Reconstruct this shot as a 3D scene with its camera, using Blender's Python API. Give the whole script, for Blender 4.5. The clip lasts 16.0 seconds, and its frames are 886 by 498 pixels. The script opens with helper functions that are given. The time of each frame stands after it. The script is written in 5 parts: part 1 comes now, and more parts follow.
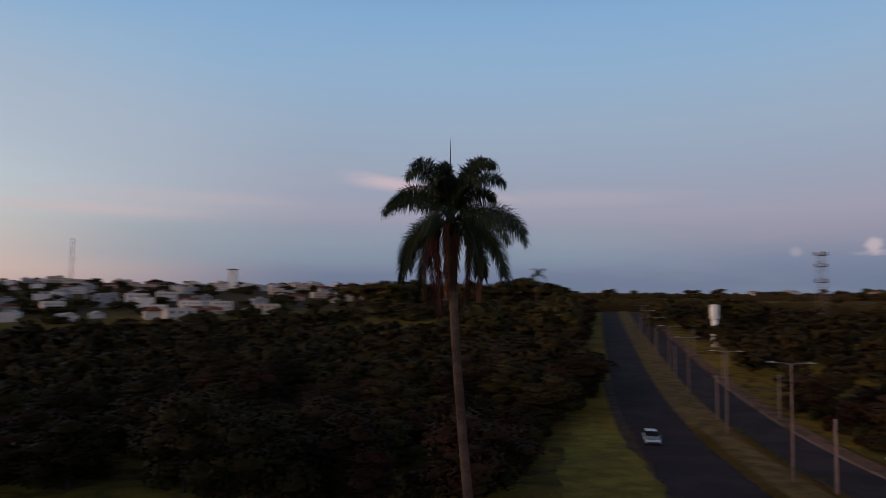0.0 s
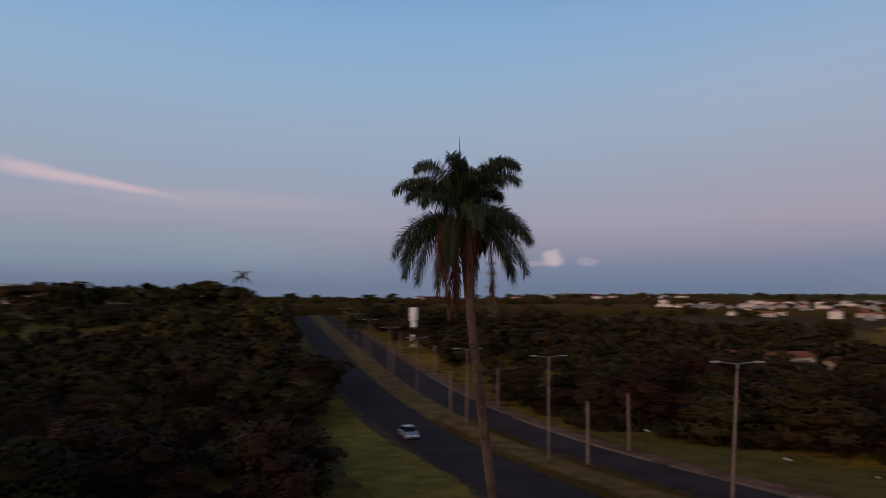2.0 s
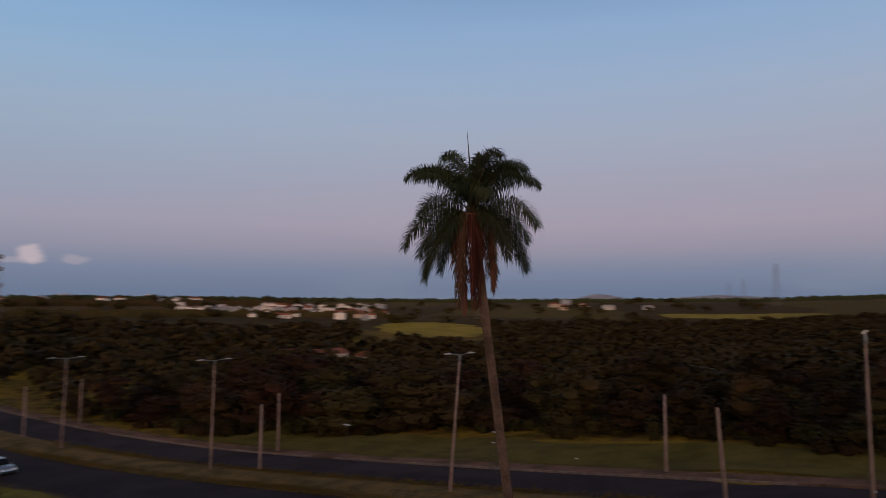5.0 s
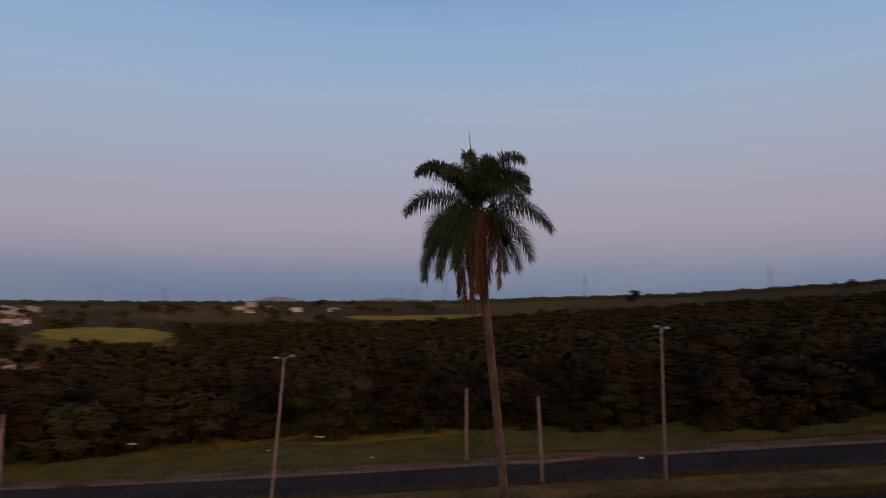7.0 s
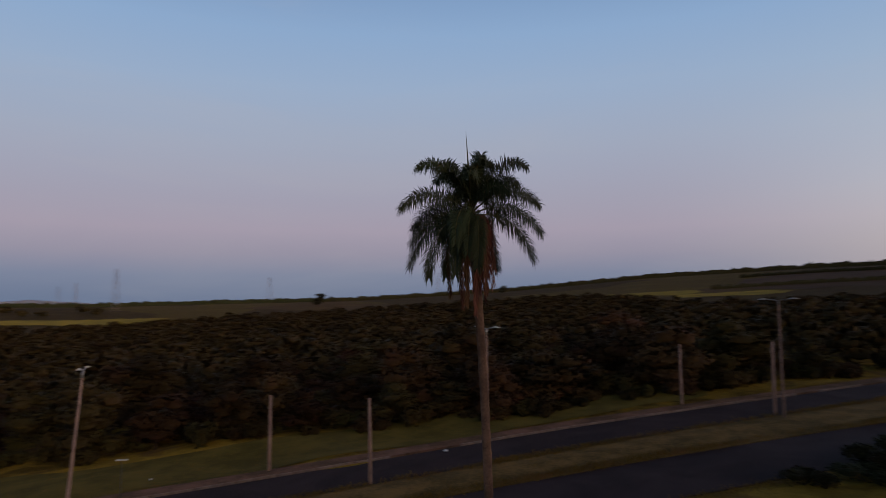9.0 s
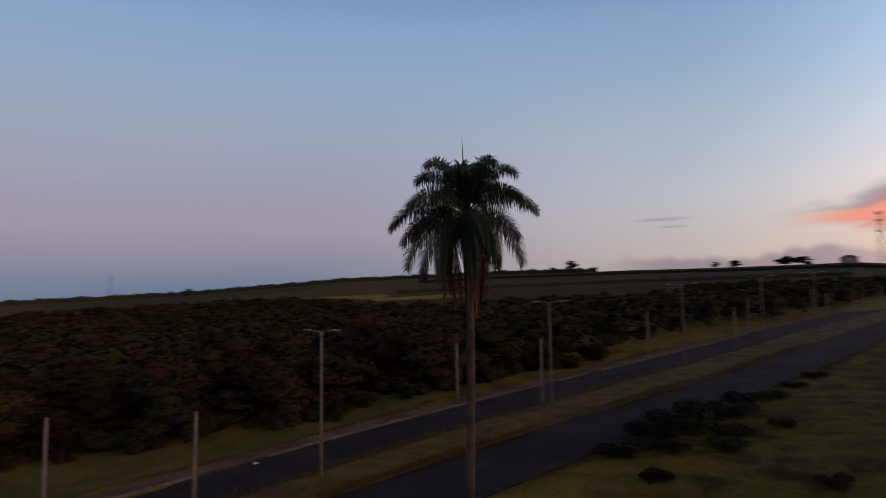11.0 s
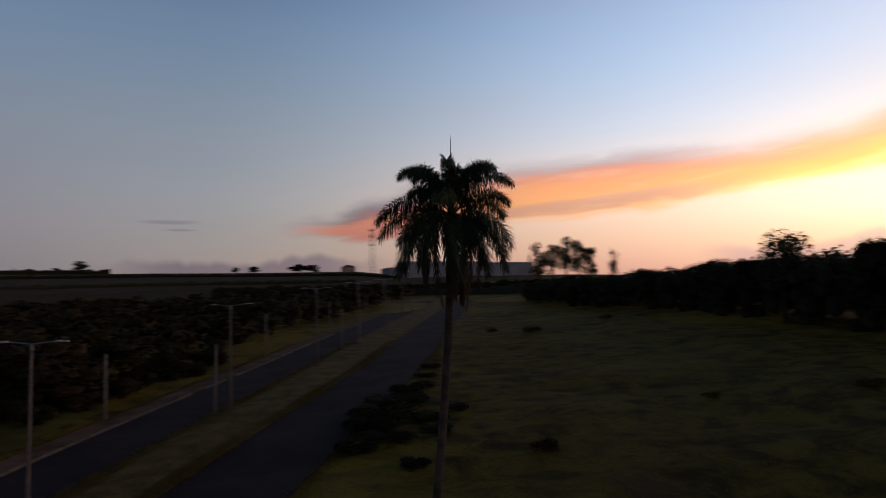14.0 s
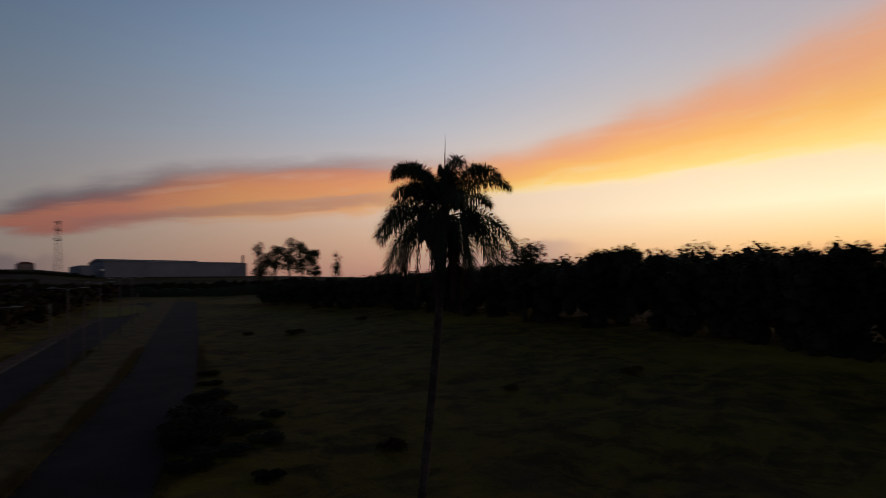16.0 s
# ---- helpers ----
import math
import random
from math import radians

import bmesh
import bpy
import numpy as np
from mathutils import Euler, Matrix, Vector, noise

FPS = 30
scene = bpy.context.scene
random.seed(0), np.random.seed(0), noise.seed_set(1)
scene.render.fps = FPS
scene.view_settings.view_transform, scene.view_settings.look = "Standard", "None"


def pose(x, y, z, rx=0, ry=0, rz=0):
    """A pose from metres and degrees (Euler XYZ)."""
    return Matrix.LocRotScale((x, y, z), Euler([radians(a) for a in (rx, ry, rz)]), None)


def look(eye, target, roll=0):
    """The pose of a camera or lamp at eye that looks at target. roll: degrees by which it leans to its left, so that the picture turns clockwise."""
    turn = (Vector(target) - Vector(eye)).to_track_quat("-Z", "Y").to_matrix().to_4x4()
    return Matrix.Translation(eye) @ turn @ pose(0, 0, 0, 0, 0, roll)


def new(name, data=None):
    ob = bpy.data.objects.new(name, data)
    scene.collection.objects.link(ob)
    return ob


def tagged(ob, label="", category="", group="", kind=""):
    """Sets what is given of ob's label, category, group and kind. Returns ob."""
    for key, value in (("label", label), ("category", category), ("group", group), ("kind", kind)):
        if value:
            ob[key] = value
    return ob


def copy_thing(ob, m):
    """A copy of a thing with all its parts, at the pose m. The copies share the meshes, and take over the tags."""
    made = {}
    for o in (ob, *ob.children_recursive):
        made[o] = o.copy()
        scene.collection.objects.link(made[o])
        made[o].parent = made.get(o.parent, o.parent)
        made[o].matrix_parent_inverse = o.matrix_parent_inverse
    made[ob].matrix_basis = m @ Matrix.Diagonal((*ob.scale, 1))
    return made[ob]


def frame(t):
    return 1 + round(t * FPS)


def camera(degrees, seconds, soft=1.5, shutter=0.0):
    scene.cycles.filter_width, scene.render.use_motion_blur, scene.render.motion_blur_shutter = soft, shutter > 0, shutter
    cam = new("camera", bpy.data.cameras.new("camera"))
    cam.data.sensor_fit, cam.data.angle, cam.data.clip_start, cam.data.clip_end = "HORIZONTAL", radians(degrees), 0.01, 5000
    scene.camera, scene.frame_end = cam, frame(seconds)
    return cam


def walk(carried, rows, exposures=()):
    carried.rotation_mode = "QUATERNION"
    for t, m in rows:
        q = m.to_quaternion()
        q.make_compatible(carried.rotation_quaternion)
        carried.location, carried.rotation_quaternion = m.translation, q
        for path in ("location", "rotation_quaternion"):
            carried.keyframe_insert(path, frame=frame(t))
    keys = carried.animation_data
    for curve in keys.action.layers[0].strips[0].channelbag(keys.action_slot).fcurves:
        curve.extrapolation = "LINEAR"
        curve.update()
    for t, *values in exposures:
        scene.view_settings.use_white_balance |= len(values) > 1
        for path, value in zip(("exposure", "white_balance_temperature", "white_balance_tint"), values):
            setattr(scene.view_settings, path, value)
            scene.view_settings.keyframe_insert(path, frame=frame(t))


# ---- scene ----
cam = camera(65.6, 16.0, 0.6, 0.95)
PATH = [
    (0, (-3.483, -23.776, 15.385), (-3.213, -21.799, 15.529), 0.4),
    (0.5, (-6.279, -23.1, 15.304), (-5.786, -21.167, 15.453), 0.4),
    (1, (-8.995, -22.104, 15.227), (-8.278, -20.243, 15.381), 0.3),
    (1.5, (-11.574, -20.802, 15.153), (-10.641, -19.04, 15.311), 0.3),
    (2, (-13.972, -19.219, 15.082), (-12.837, -17.58, 15.244), 0.3),
    (2.5, (-16.157, -17.381, 15.015), (-14.836, -15.889, 15.18), 0.3),
    (3, (-18.103, -15.318, 14.953), (-16.616, -13.991, 15.12), 0.3),
    (3.5, (-19.788, -13.058, 14.894), (-18.157, -11.913, 15.064), 0.3),
    (4, (-21.197, -10.632, 14.839), (-19.444, -9.684, 15.011), 0.2),
    (4.5, (-22.314, -8.07, 14.789), (-20.464, -7.33, 14.963), 0.2),
    (5, (-23.13, -5.403, 14.743), (-21.207, -4.882, 14.919), 0.2),
    (5.5, (-23.634, -2.666, 14.701), (-21.665, -2.37, 14.879), 0.1),
    (6, (-23.823, 0.108, 14.664), (-21.832, 0.175, 14.844), 0.1),
    (6.5, (-23.693, 2.881, 14.632), (-21.708, 2.718, 14.814), 0.0),
    (7, (-23.247, 5.618, 14.604), (-21.295, 5.226, 14.788), -0.1),
    (7.5, (-22.494, 8.282, 14.582), (-20.6, 7.666, 14.768), -0.1),
    (8, (-21.443, 10.837, 14.565), (-19.633, 10.006, 14.752), -0.2),
    (8.5, (-20.111, 13.25, 14.553), (-18.409, 12.216, 14.741), -0.3),
    (9, (-18.517, 15.491, 14.546), (-16.946, 14.268, 14.735), -0.4),
    (9.5, (-16.684, 17.531, 14.545), (-15.262, 16.137, 14.735), -0.6),
    (10, (-14.633, 19.348, 14.549), (-13.38, 17.801, 14.74), -0.7),
    (10.5, (-12.392, 20.919, 14.559), (-11.323, 19.239, 14.749), -0.8),
    (11, (-9.985, 22.226, 14.575), (-9.114, 20.436, 14.764), -1.0),
    (11.5, (-7.441, 23.253, 14.597), (-6.779, 21.375, 14.784), -1.1),
    (12, (-4.788, 23.984, 14.625), (-4.344, 22.043, 14.81), -1.2),
    (12.5, (-2.059, 24.408, 14.659), (-1.841, 22.428, 14.841), -1.4),
    (13, (0.707, 24.514, 14.699), (0.696, 22.522, 14.877), -1.5),
    (13.5, (3.468, 24.3, 14.746), (3.226, 22.322, 14.92), -1.6),
    (14, (6.173, 23.77, 14.799), (5.703, 21.834, 14.968), -1.7),
    (14.5, (8.761, 22.946, 14.859), (8.073, 21.075, 15.023), -1.8),
    (15, (11.169, 21.866, 14.926), (10.278, 20.082, 15.084), -1.9),
    (15.5, (13.327, 20.597, 15.0), (12.256, 18.915, 15.153), -1.9),
    (16, (15.17, 19.238, 15.081), (13.949, 17.661, 15.229), -1.9),
]
walk(cam, [(t, look(eye, target, roll)) for t, eye, target, roll in PATH], [(0.0, -0.1), (8.0, -0.1), (11.0, -0.2), (12.5, -0.48), (13.5, -0.75), (14.5, -1.1), (16.0, -1.7)])

# ---- light ----
SUN_HEADING = 264.0          # degrees clockwise from +y


def link(tree, a, b):
    tree.links.new(a, b)


def lin(r, g, b):
    """A display colour, 0 to 255, as a linear one."""
    return tuple(((c / 255) / 12.92 if c < 10.3 else (((c / 255) + 0.055) / 1.055) ** 2.4) for c in (r, g, b)) + (1.0,)


class Nodes:
    """Short names for shader nodes of one tree."""

    def __init__(self, tree):
        self.t = tree

    def add(self, kind):
        return self.t.nodes.new(kind)

    def put(self, socket, v):
        if isinstance(v, bpy.types.NodeSocket):
            self.t.links.new(v, socket)
        else:
            socket.default_value = v

    def m(self, op, a, b=0.0, c=0.0, clamp=False):
        n = self.add("ShaderNodeMath")
        n.operation, n.use_clamp = op, clamp
        for s, v in zip(n.inputs, (a, b, c)):
            self.put(s, v)
        return n.outputs[0]

    def rng(self, v, a, b, c=0.0, d=1.0, kind="SMOOTHSTEP"):
        n = self.add("ShaderNodeMapRange")
        n.interpolation_type = kind
        for s, x in zip(n.inputs, (v, a, b, c, d)):
            self.put(s, x)
        return n.outputs[0]

    def ramp(self, v, stops, mode="LINEAR"):
        n = self.add("ShaderNodeValToRGB")
        n.color_ramp.interpolation = mode
        e = n.color_ramp.elements
        while len(e) < len(stops):
            e.new(0.5)
        for k, (p, col) in zip(e, stops):
            k.position, k.color = p, col
        self.put(n.inputs[0], v)
        return n.outputs[0]

    def mix(self, f, a, b, blend="MIX"):
        n = self.add("ShaderNodeMix")
        n.data_type, n.blend_type = "RGBA", blend
        self.put(n.inputs[0], f), self.put(n.inputs[6], a), self.put(n.inputs[7], b)
        return n.outputs[2]

    def noise(self, vec, scale, detail=4.0, rough=0.55, dist=0.0):
        n = self.add("ShaderNodeTexNoise")
        self.put(n.inputs["Vector"], vec)
        n.inputs["Scale"].default_value, n.inputs["Detail"].default_value = scale, detail
        n.inputs["Roughness"].default_value, n.inputs["Distortion"].default_value = rough, dist
        return n.outputs[0]

    def vec(self, x, y, z):
        n = self.add("ShaderNodeCombineXYZ")
        for s, v in zip(n.inputs, (x, y, z)):
            self.put(s, v)
        return n.outputs[0]


def build_sky():
    """Dusk: a clear sky just after sunset, with a lit band of cloud in the west."""
    world = bpy.data.worlds.new("dusk_sky")
    scene.world = world
    world.use_nodes = True
    tree = world.node_tree
    tree.nodes.clear()
    n = Nodes(tree)
    way = n.add("ShaderNodeTexCoord").outputs["Generated"]
    sep = n.add("ShaderNodeSeparateXYZ")
    link(tree, way, sep.inputs[0])
    x, y, z = sep.outputs
    el = n.m("MULTIPLY", n.m("ARCSINE", z), 57.2958)
    head = n.m("MULTIPLY", n.m("ARCTAN2", x, y), 57.2958)            # -180..180, clockwise from +y
    off = n.m("WRAP", n.m("SUBTRACT", head, SUN_HEADING), 180.0, -180.0)   # from the sun's heading
    away = n.m("MULTIPLY", n.m("ABSOLUTE", off), n.rng(off, 0.0, 30.0, 1.0, 1.28))
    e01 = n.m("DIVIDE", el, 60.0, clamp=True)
    # each ramp drops steeply over 28 degrees, above the view, to dim the ground
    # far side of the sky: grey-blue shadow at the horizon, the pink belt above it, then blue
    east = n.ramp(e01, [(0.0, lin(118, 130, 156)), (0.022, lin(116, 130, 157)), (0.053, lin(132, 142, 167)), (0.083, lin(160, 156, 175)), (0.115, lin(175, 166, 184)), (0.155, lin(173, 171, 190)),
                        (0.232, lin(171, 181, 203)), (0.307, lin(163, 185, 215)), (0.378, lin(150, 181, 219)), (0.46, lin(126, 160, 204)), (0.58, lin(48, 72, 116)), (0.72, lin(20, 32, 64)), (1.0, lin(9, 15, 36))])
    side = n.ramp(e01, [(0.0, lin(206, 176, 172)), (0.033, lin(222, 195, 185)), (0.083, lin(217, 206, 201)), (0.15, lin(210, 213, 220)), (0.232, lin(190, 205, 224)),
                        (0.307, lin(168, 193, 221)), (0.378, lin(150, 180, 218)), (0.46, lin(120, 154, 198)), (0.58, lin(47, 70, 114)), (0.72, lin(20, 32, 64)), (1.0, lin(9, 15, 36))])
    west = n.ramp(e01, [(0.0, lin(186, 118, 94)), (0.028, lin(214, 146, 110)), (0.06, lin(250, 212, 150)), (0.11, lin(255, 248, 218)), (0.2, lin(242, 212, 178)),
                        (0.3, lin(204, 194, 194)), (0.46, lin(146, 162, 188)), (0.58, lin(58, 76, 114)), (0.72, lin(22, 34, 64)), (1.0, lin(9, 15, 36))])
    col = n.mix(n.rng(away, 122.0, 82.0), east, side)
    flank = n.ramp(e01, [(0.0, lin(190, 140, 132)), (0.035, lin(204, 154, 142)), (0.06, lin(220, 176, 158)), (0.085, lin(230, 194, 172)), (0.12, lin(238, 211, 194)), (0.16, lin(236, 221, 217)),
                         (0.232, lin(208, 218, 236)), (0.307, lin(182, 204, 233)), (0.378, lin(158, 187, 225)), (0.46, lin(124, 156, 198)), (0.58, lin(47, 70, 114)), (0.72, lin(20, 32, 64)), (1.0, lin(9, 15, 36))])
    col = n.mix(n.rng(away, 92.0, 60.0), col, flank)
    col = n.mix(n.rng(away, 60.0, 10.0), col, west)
    # grain of thin high haze
    thin = n.noise(n.vec(n.m("MULTIPLY", head, 0.03), n.m("MULTIPLY", el, 0.16), 3.0), 1.0, 5.0, 0.6, 0.6)
    col = n.mix(n.m("MULTIPLY", n.rng(thin, 0.45, 0.8), 0.14), col, lin(196, 190, 192))
    # the lit band: it rises and widens towards the sun
    wob = n.m("MULTIPLY", n.m("SUBTRACT", n.noise(n.vec(n.m("MULTIPLY", off, 0.07), n.m("MULTIPLY", el, 0.25), 8.0), 1.0, 6.0, 0.6, 0.4), 0.5), 5.0)
    fine = n.noise(n.vec(n.m("MULTIPLY", off, 0.12), n.m("MULTIPLY", n.m("SUBTRACT", el, n.m("MULTIPLY", off, 0.07)), 0.9), 1.0), 1.0, 6.0, 0.62, 0.8)
    west01 = n.m("DIVIDE", n.m("SUBTRACT", n.m("WRAP", head, 360.0, 0.0), 175.0), 110.0, clamp=True)

    def along(stops, top=30.0):
        """A value given by heading."""
        return n.m("MULTIPLY", n.ramp(west01, [((h - 175.0) / 110.0, (v / top, v / top, v / top, 1)) for h, v in stops], "EASE"), top)

    low = along([(178, 6.9), (182, 6.3), (187, 5.5), (192, 6.0), (197, 6.6), (203, 7.0), (210, 7.2), (215, 7.9), (220, 8.3), (229, 8.8), (240, 9.3), (249, 9.4), (262, 8.8), (284, 7.0)])
    high = along([(178, 6.7), (184, 7.7), (188, 9.1), (192, 10.0), (197, 11.2), (202, 11.7), (208, 12.0), (218, 11.8), (224, 12.5), (229, 13.7), (235, 15.5), (242, 17.6), (248, 19.7), (256, 22.5), (284, 25.0)])
    edge = along([(178, 1.5), (200, 2.0), (212, 1.7), (226, 2.4), (250, 4.2), (284, 5.0)])
    ew = n.m("ADD", n.m("ADD", el, n.m("MULTIPLY", wob, 0.26)), n.m("MULTIPLY", n.m("SUBTRACT", fine, 0.5), 1.5))
    inside = n.m("MULTIPLY", n.rng(n.m("SUBTRACT", ew, low), -0.45, 0.6), n.rng(n.m("DIVIDE", n.m("SUBTRACT", high, ew), edge), -0.35, 0.8))
    inside = n.m("MULTIPLY", inside, n.m("MULTIPLY", n.rng(off, -86.0, -78.0), n.rng(off, 70.0, 20.0)))
    inside = n.m("MULTIPLY", inside, n.rng(fine, 0.2, 0.5, 0.72, 1.0), clamp=True)
    up = n.m("DIVIDE", n.m("SUBTRACT", ew, low), n.m("SUBTRACT", high, low), clamp=True)
    lit = n.ramp(up, [(0.0, lin(255, 238, 184)), (0.12, lin(255, 222, 136)), (0.36, lin(252, 193, 108)), (0.6, lin(244, 176, 128)), (0.82, lin(232, 176, 148)), (1.0, lin(222, 188, 180))])
    mid = n.ramp(up, [(0.0, lin(244, 186, 140)), (0.3, lin(252, 182, 122)), (0.55, lin(252, 172, 118)), (0.72, lin(232, 158, 130)), (0.88, lin(176, 140, 142)), (1.0, lin(146, 134, 152))])
    dim = n.ramp(up, [(0.0, lin(206, 138, 130)), (0.26, lin(240, 150, 130)), (0.5, lin(238, 154, 130)), (0.66, lin(176, 130, 134)), (0.84, lin(126, 114, 134)), (1.0, lin(116, 114, 138))])
    band = n.mix(n.rng(off, -74.0, -62.0), dim, mid)
    band = n.mix(n.rng(off, -56.0, -38.0), band, lit)
    # a grey streak inside the thin end of the band
    inner = n.m("SUBTRACT", ew, along([(178, 6.3), (187, 6.4), (194, 6.9), (202, 7.9), (212, 8.5), (222, 9.4), (284, 9.4)]))
    gap = n.m("MULTIPLY", n.rng(n.m("ABSOLUTE", inner), 0.8, 0.15), n.m("MULTIPLY", n.rng(off, -80.0, -70.0), n.rng(off, -42.0, -54.0)))
    band = n.mix(n.m("MULTIPLY", gap, 0.5), band, lin(170, 138, 142))
    col = n.mix(n.m("MULTIPLY", inside, 0.94), col, band)
    # dull purple banks low in the south and south-west
    bank = n.noise(n.vec(n.m("MULTIPLY", head, 0.11), 0.0, 5.0), 1.0, 4.0, 0.6)
    top = n.m("ADD", n.m("MULTIPLY", bank, 4.4), 2.0)
    sides = n.m("MULTIPLY", n.rng(n.m("ABSOLUTE", n.m("ADD", off, 86.0)), 13.0, 5.0), 0.75)
    sides2 = n.m("MULTIPLY", n.rng(n.m("ABSOLUTE", n.m("ADD", off, 42.0)), 9.0, 4.0), 0.45)
    col = n.mix(n.m("MULTIPLY", n.rng(n.m("SUBTRACT", top, el), -0.25, 0.5), n.m("MAXIMUM", sides, sides2)), col, lin(150, 134, 152))
    # a pink streak and grey-pink veils in the north
    line = n.m("SUBTRACT", el, n.m("ADD", 9.2, n.m("MULTIPLY", n.m("SUBTRACT", head, 6.0), -0.12)))
    line = n.m("ADD", line, n.m("MULTIPLY", wob, 0.10))
    taper = n.rng(head, 0.5, 12.5, 0.85, 0.3, "LINEAR")
    streak = n.m("MULTIPLY", n.rng(n.m("DIVIDE", n.m("ABSOLUTE", line), taper), 1.1, 0.1), n.rng(n.m("ABSOLUTE", n.m("SUBTRACT", head, 6.5)), 8.5, 3.0))
    streak = n.m("MULTIPLY", streak, n.rng(fine, 0.2, 0.5, 0.6, 1.0))
    col = n.mix(n.m("MULTIPLY", streak, 0.72), col, lin(240, 198, 202))
    veil = n.m("MULTIPLY", n.rng(n.m("ABSOLUTE", n.m("SUBTRACT", n.m("ADD", line, n.m("MULTIPLY", wob, 0.5)), 1.0)), 8.0, 0.5), n.rng(head, 4.0, -24.0))
    col = n.mix(n.m("MULTIPLY", veil, 0.42), col, lin(192, 182, 194))
    # two fainter pink lines low in the north-west, and a clear blue-green layer under them
    for h0, e0, w, t, k in ((-20.0, 6.5, 9.0, 0.6, 0.38), (-14.0, 7.8, 12.0, 0.8, 0.25), (17.0, 8.3, 12.0, 0.9, 0.2)):
        dx, dy = n.m("DIVIDE", n.m("SUBTRACT", head, h0), w), n.m("DIVIDE", n.m("ADD", n.m("SUBTRACT", el, e0), n.m("MULTIPLY", wob, 0.2)), t)
        r = n.m("SQRT", n.m("ADD", n.m("MULTIPLY", dx, dx), n.m("MULTIPLY", dy, dy)))
        col = n.mix(n.m("MULTIPLY", n.rng(r, 1.3, 0.2), k), col, lin(226, 190, 192))
    layer = n.m("MULTIPLY", n.rng(n.m("ABSOLUTE", n.m("SUBTRACT", el, 4.3)), 2.4, 0.8), n.rng(n.m("ABSOLUTE", n.m("SUBTRACT", head, 2.0)), 32.0, 14.0))
    col = n.mix(n.m("MULTIPLY", layer, 0.45), col, lin(146, 166, 182))
    # three small heaped clouds in the north-east
    puffs = n.noise(n.vec(n.m("MULTIPLY", head, 0.9), n.m("MULTIPLY", el, 1.3), 0.0), 1.0, 6.0, 0.55)
    for at, h, w, t in ((35.0, 3.6, 0.6, 0.45), (39.9, 3.95, 0.62, 0.72), (43.8, 3.9, 0.95, 0.8), (41.6, 3.45, 3.2, 0.3), (46.6, 3.6, 1.2, 0.42)):
        dx = n.m("DIVIDE", n.m("SUBTRACT", head, at), w)
        dy = n.m("DIVIDE", n.m("SUBTRACT", el, h), t)
        r = n.m("SQRT", n.m("ADD", n.m("MULTIPLY", dx, dx), n.m("MULTIPLY", dy, dy)))
        r = n.m("ADD", r, n.m("MULTIPLY", n.m("SUBTRACT", puffs, 0.5), 1.3))
        col = n.mix(n.m("MULTIPLY", n.rng(r, 1.05, 0.45), 0.8 if t > 0.5 else 0.3), col, lin(212, 192, 198))
    # two thin grey strips in the south
    for at, h, w, t in ((171.4, 7.2, 2.6, 0.24), (172.6, 6.6, 1.6, 0.14)):
        dx, dy = n.m("DIVIDE", n.m("SUBTRACT", head, at), w), n.m("DIVIDE", n.m("SUBTRACT", el, h), t)
        r = n.m("ADD", n.m("SQRT", n.m("ADD", n.m("MULTIPLY", dx, dx), n.m("MULTIPLY", dy, dy))), n.m("MULTIPLY", n.m("SUBTRACT", fine, 0.5), 1.6))
        col = n.mix(n.m("MULTIPLY", n.rng(r, 1.1, 0.3), 0.7), col, lin(172, 168, 180))
    # clearer, greener blue in the north
    col = n.mix(n.m("MULTIPLY", n.rng(n.m("ABSOLUTE", n.m("SUBTRACT", head, 8.0)), 75.0, 20.0), n.rng(el, 1.0, 9.0)), col, n.mix(1.0, col, (0.88, 1.02, 1.05, 1), "MULTIPLY"))
    # the sky towards the sunken sun is by far the brighter half
    col = n.mix(1.0, col, n.vec(*[n.rng(away, 92.0, 20.0, 1.0, n.rng(el, 8.0, 17.0, a, b)) for a, b in ((4.0, 3.2), (3.6, 3.1), (3.2, 3.05))]), "MULTIPLY")
    low_sky = n.add("ShaderNodeTexSky")
    low_sky.sky_type, low_sky.sun_disc, low_sky.sun_elevation, low_sky.sun_rotation = "NISHITA", False, radians(-2.0), radians(SUN_HEADING)
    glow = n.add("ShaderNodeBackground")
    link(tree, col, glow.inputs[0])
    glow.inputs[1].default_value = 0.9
    air = n.add("ShaderNodeBackground")
    link(tree, low_sky.outputs[0], air.inputs[0])
    air.inputs[1].default_value = 0.05
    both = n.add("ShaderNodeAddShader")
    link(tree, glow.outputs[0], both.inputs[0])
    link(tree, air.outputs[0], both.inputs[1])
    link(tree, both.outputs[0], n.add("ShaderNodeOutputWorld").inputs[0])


build_sky()
# the sun is down: a wide warm lamp added for the western afterglow
afterglow = new("afterglow", bpy.data.lights.new("afterglow", "SUN"))
afterglow.data.energy, afterglow.data.angle, afterglow.data.color = 0.5, radians(16), (1.0, 0.55, 0.36)
sun_h = radians(SUN_HEADING)
afterglow.matrix_world = look((0, 0, 0), (-math.sin(sun_h), -math.cos(sun_h), -0.07))

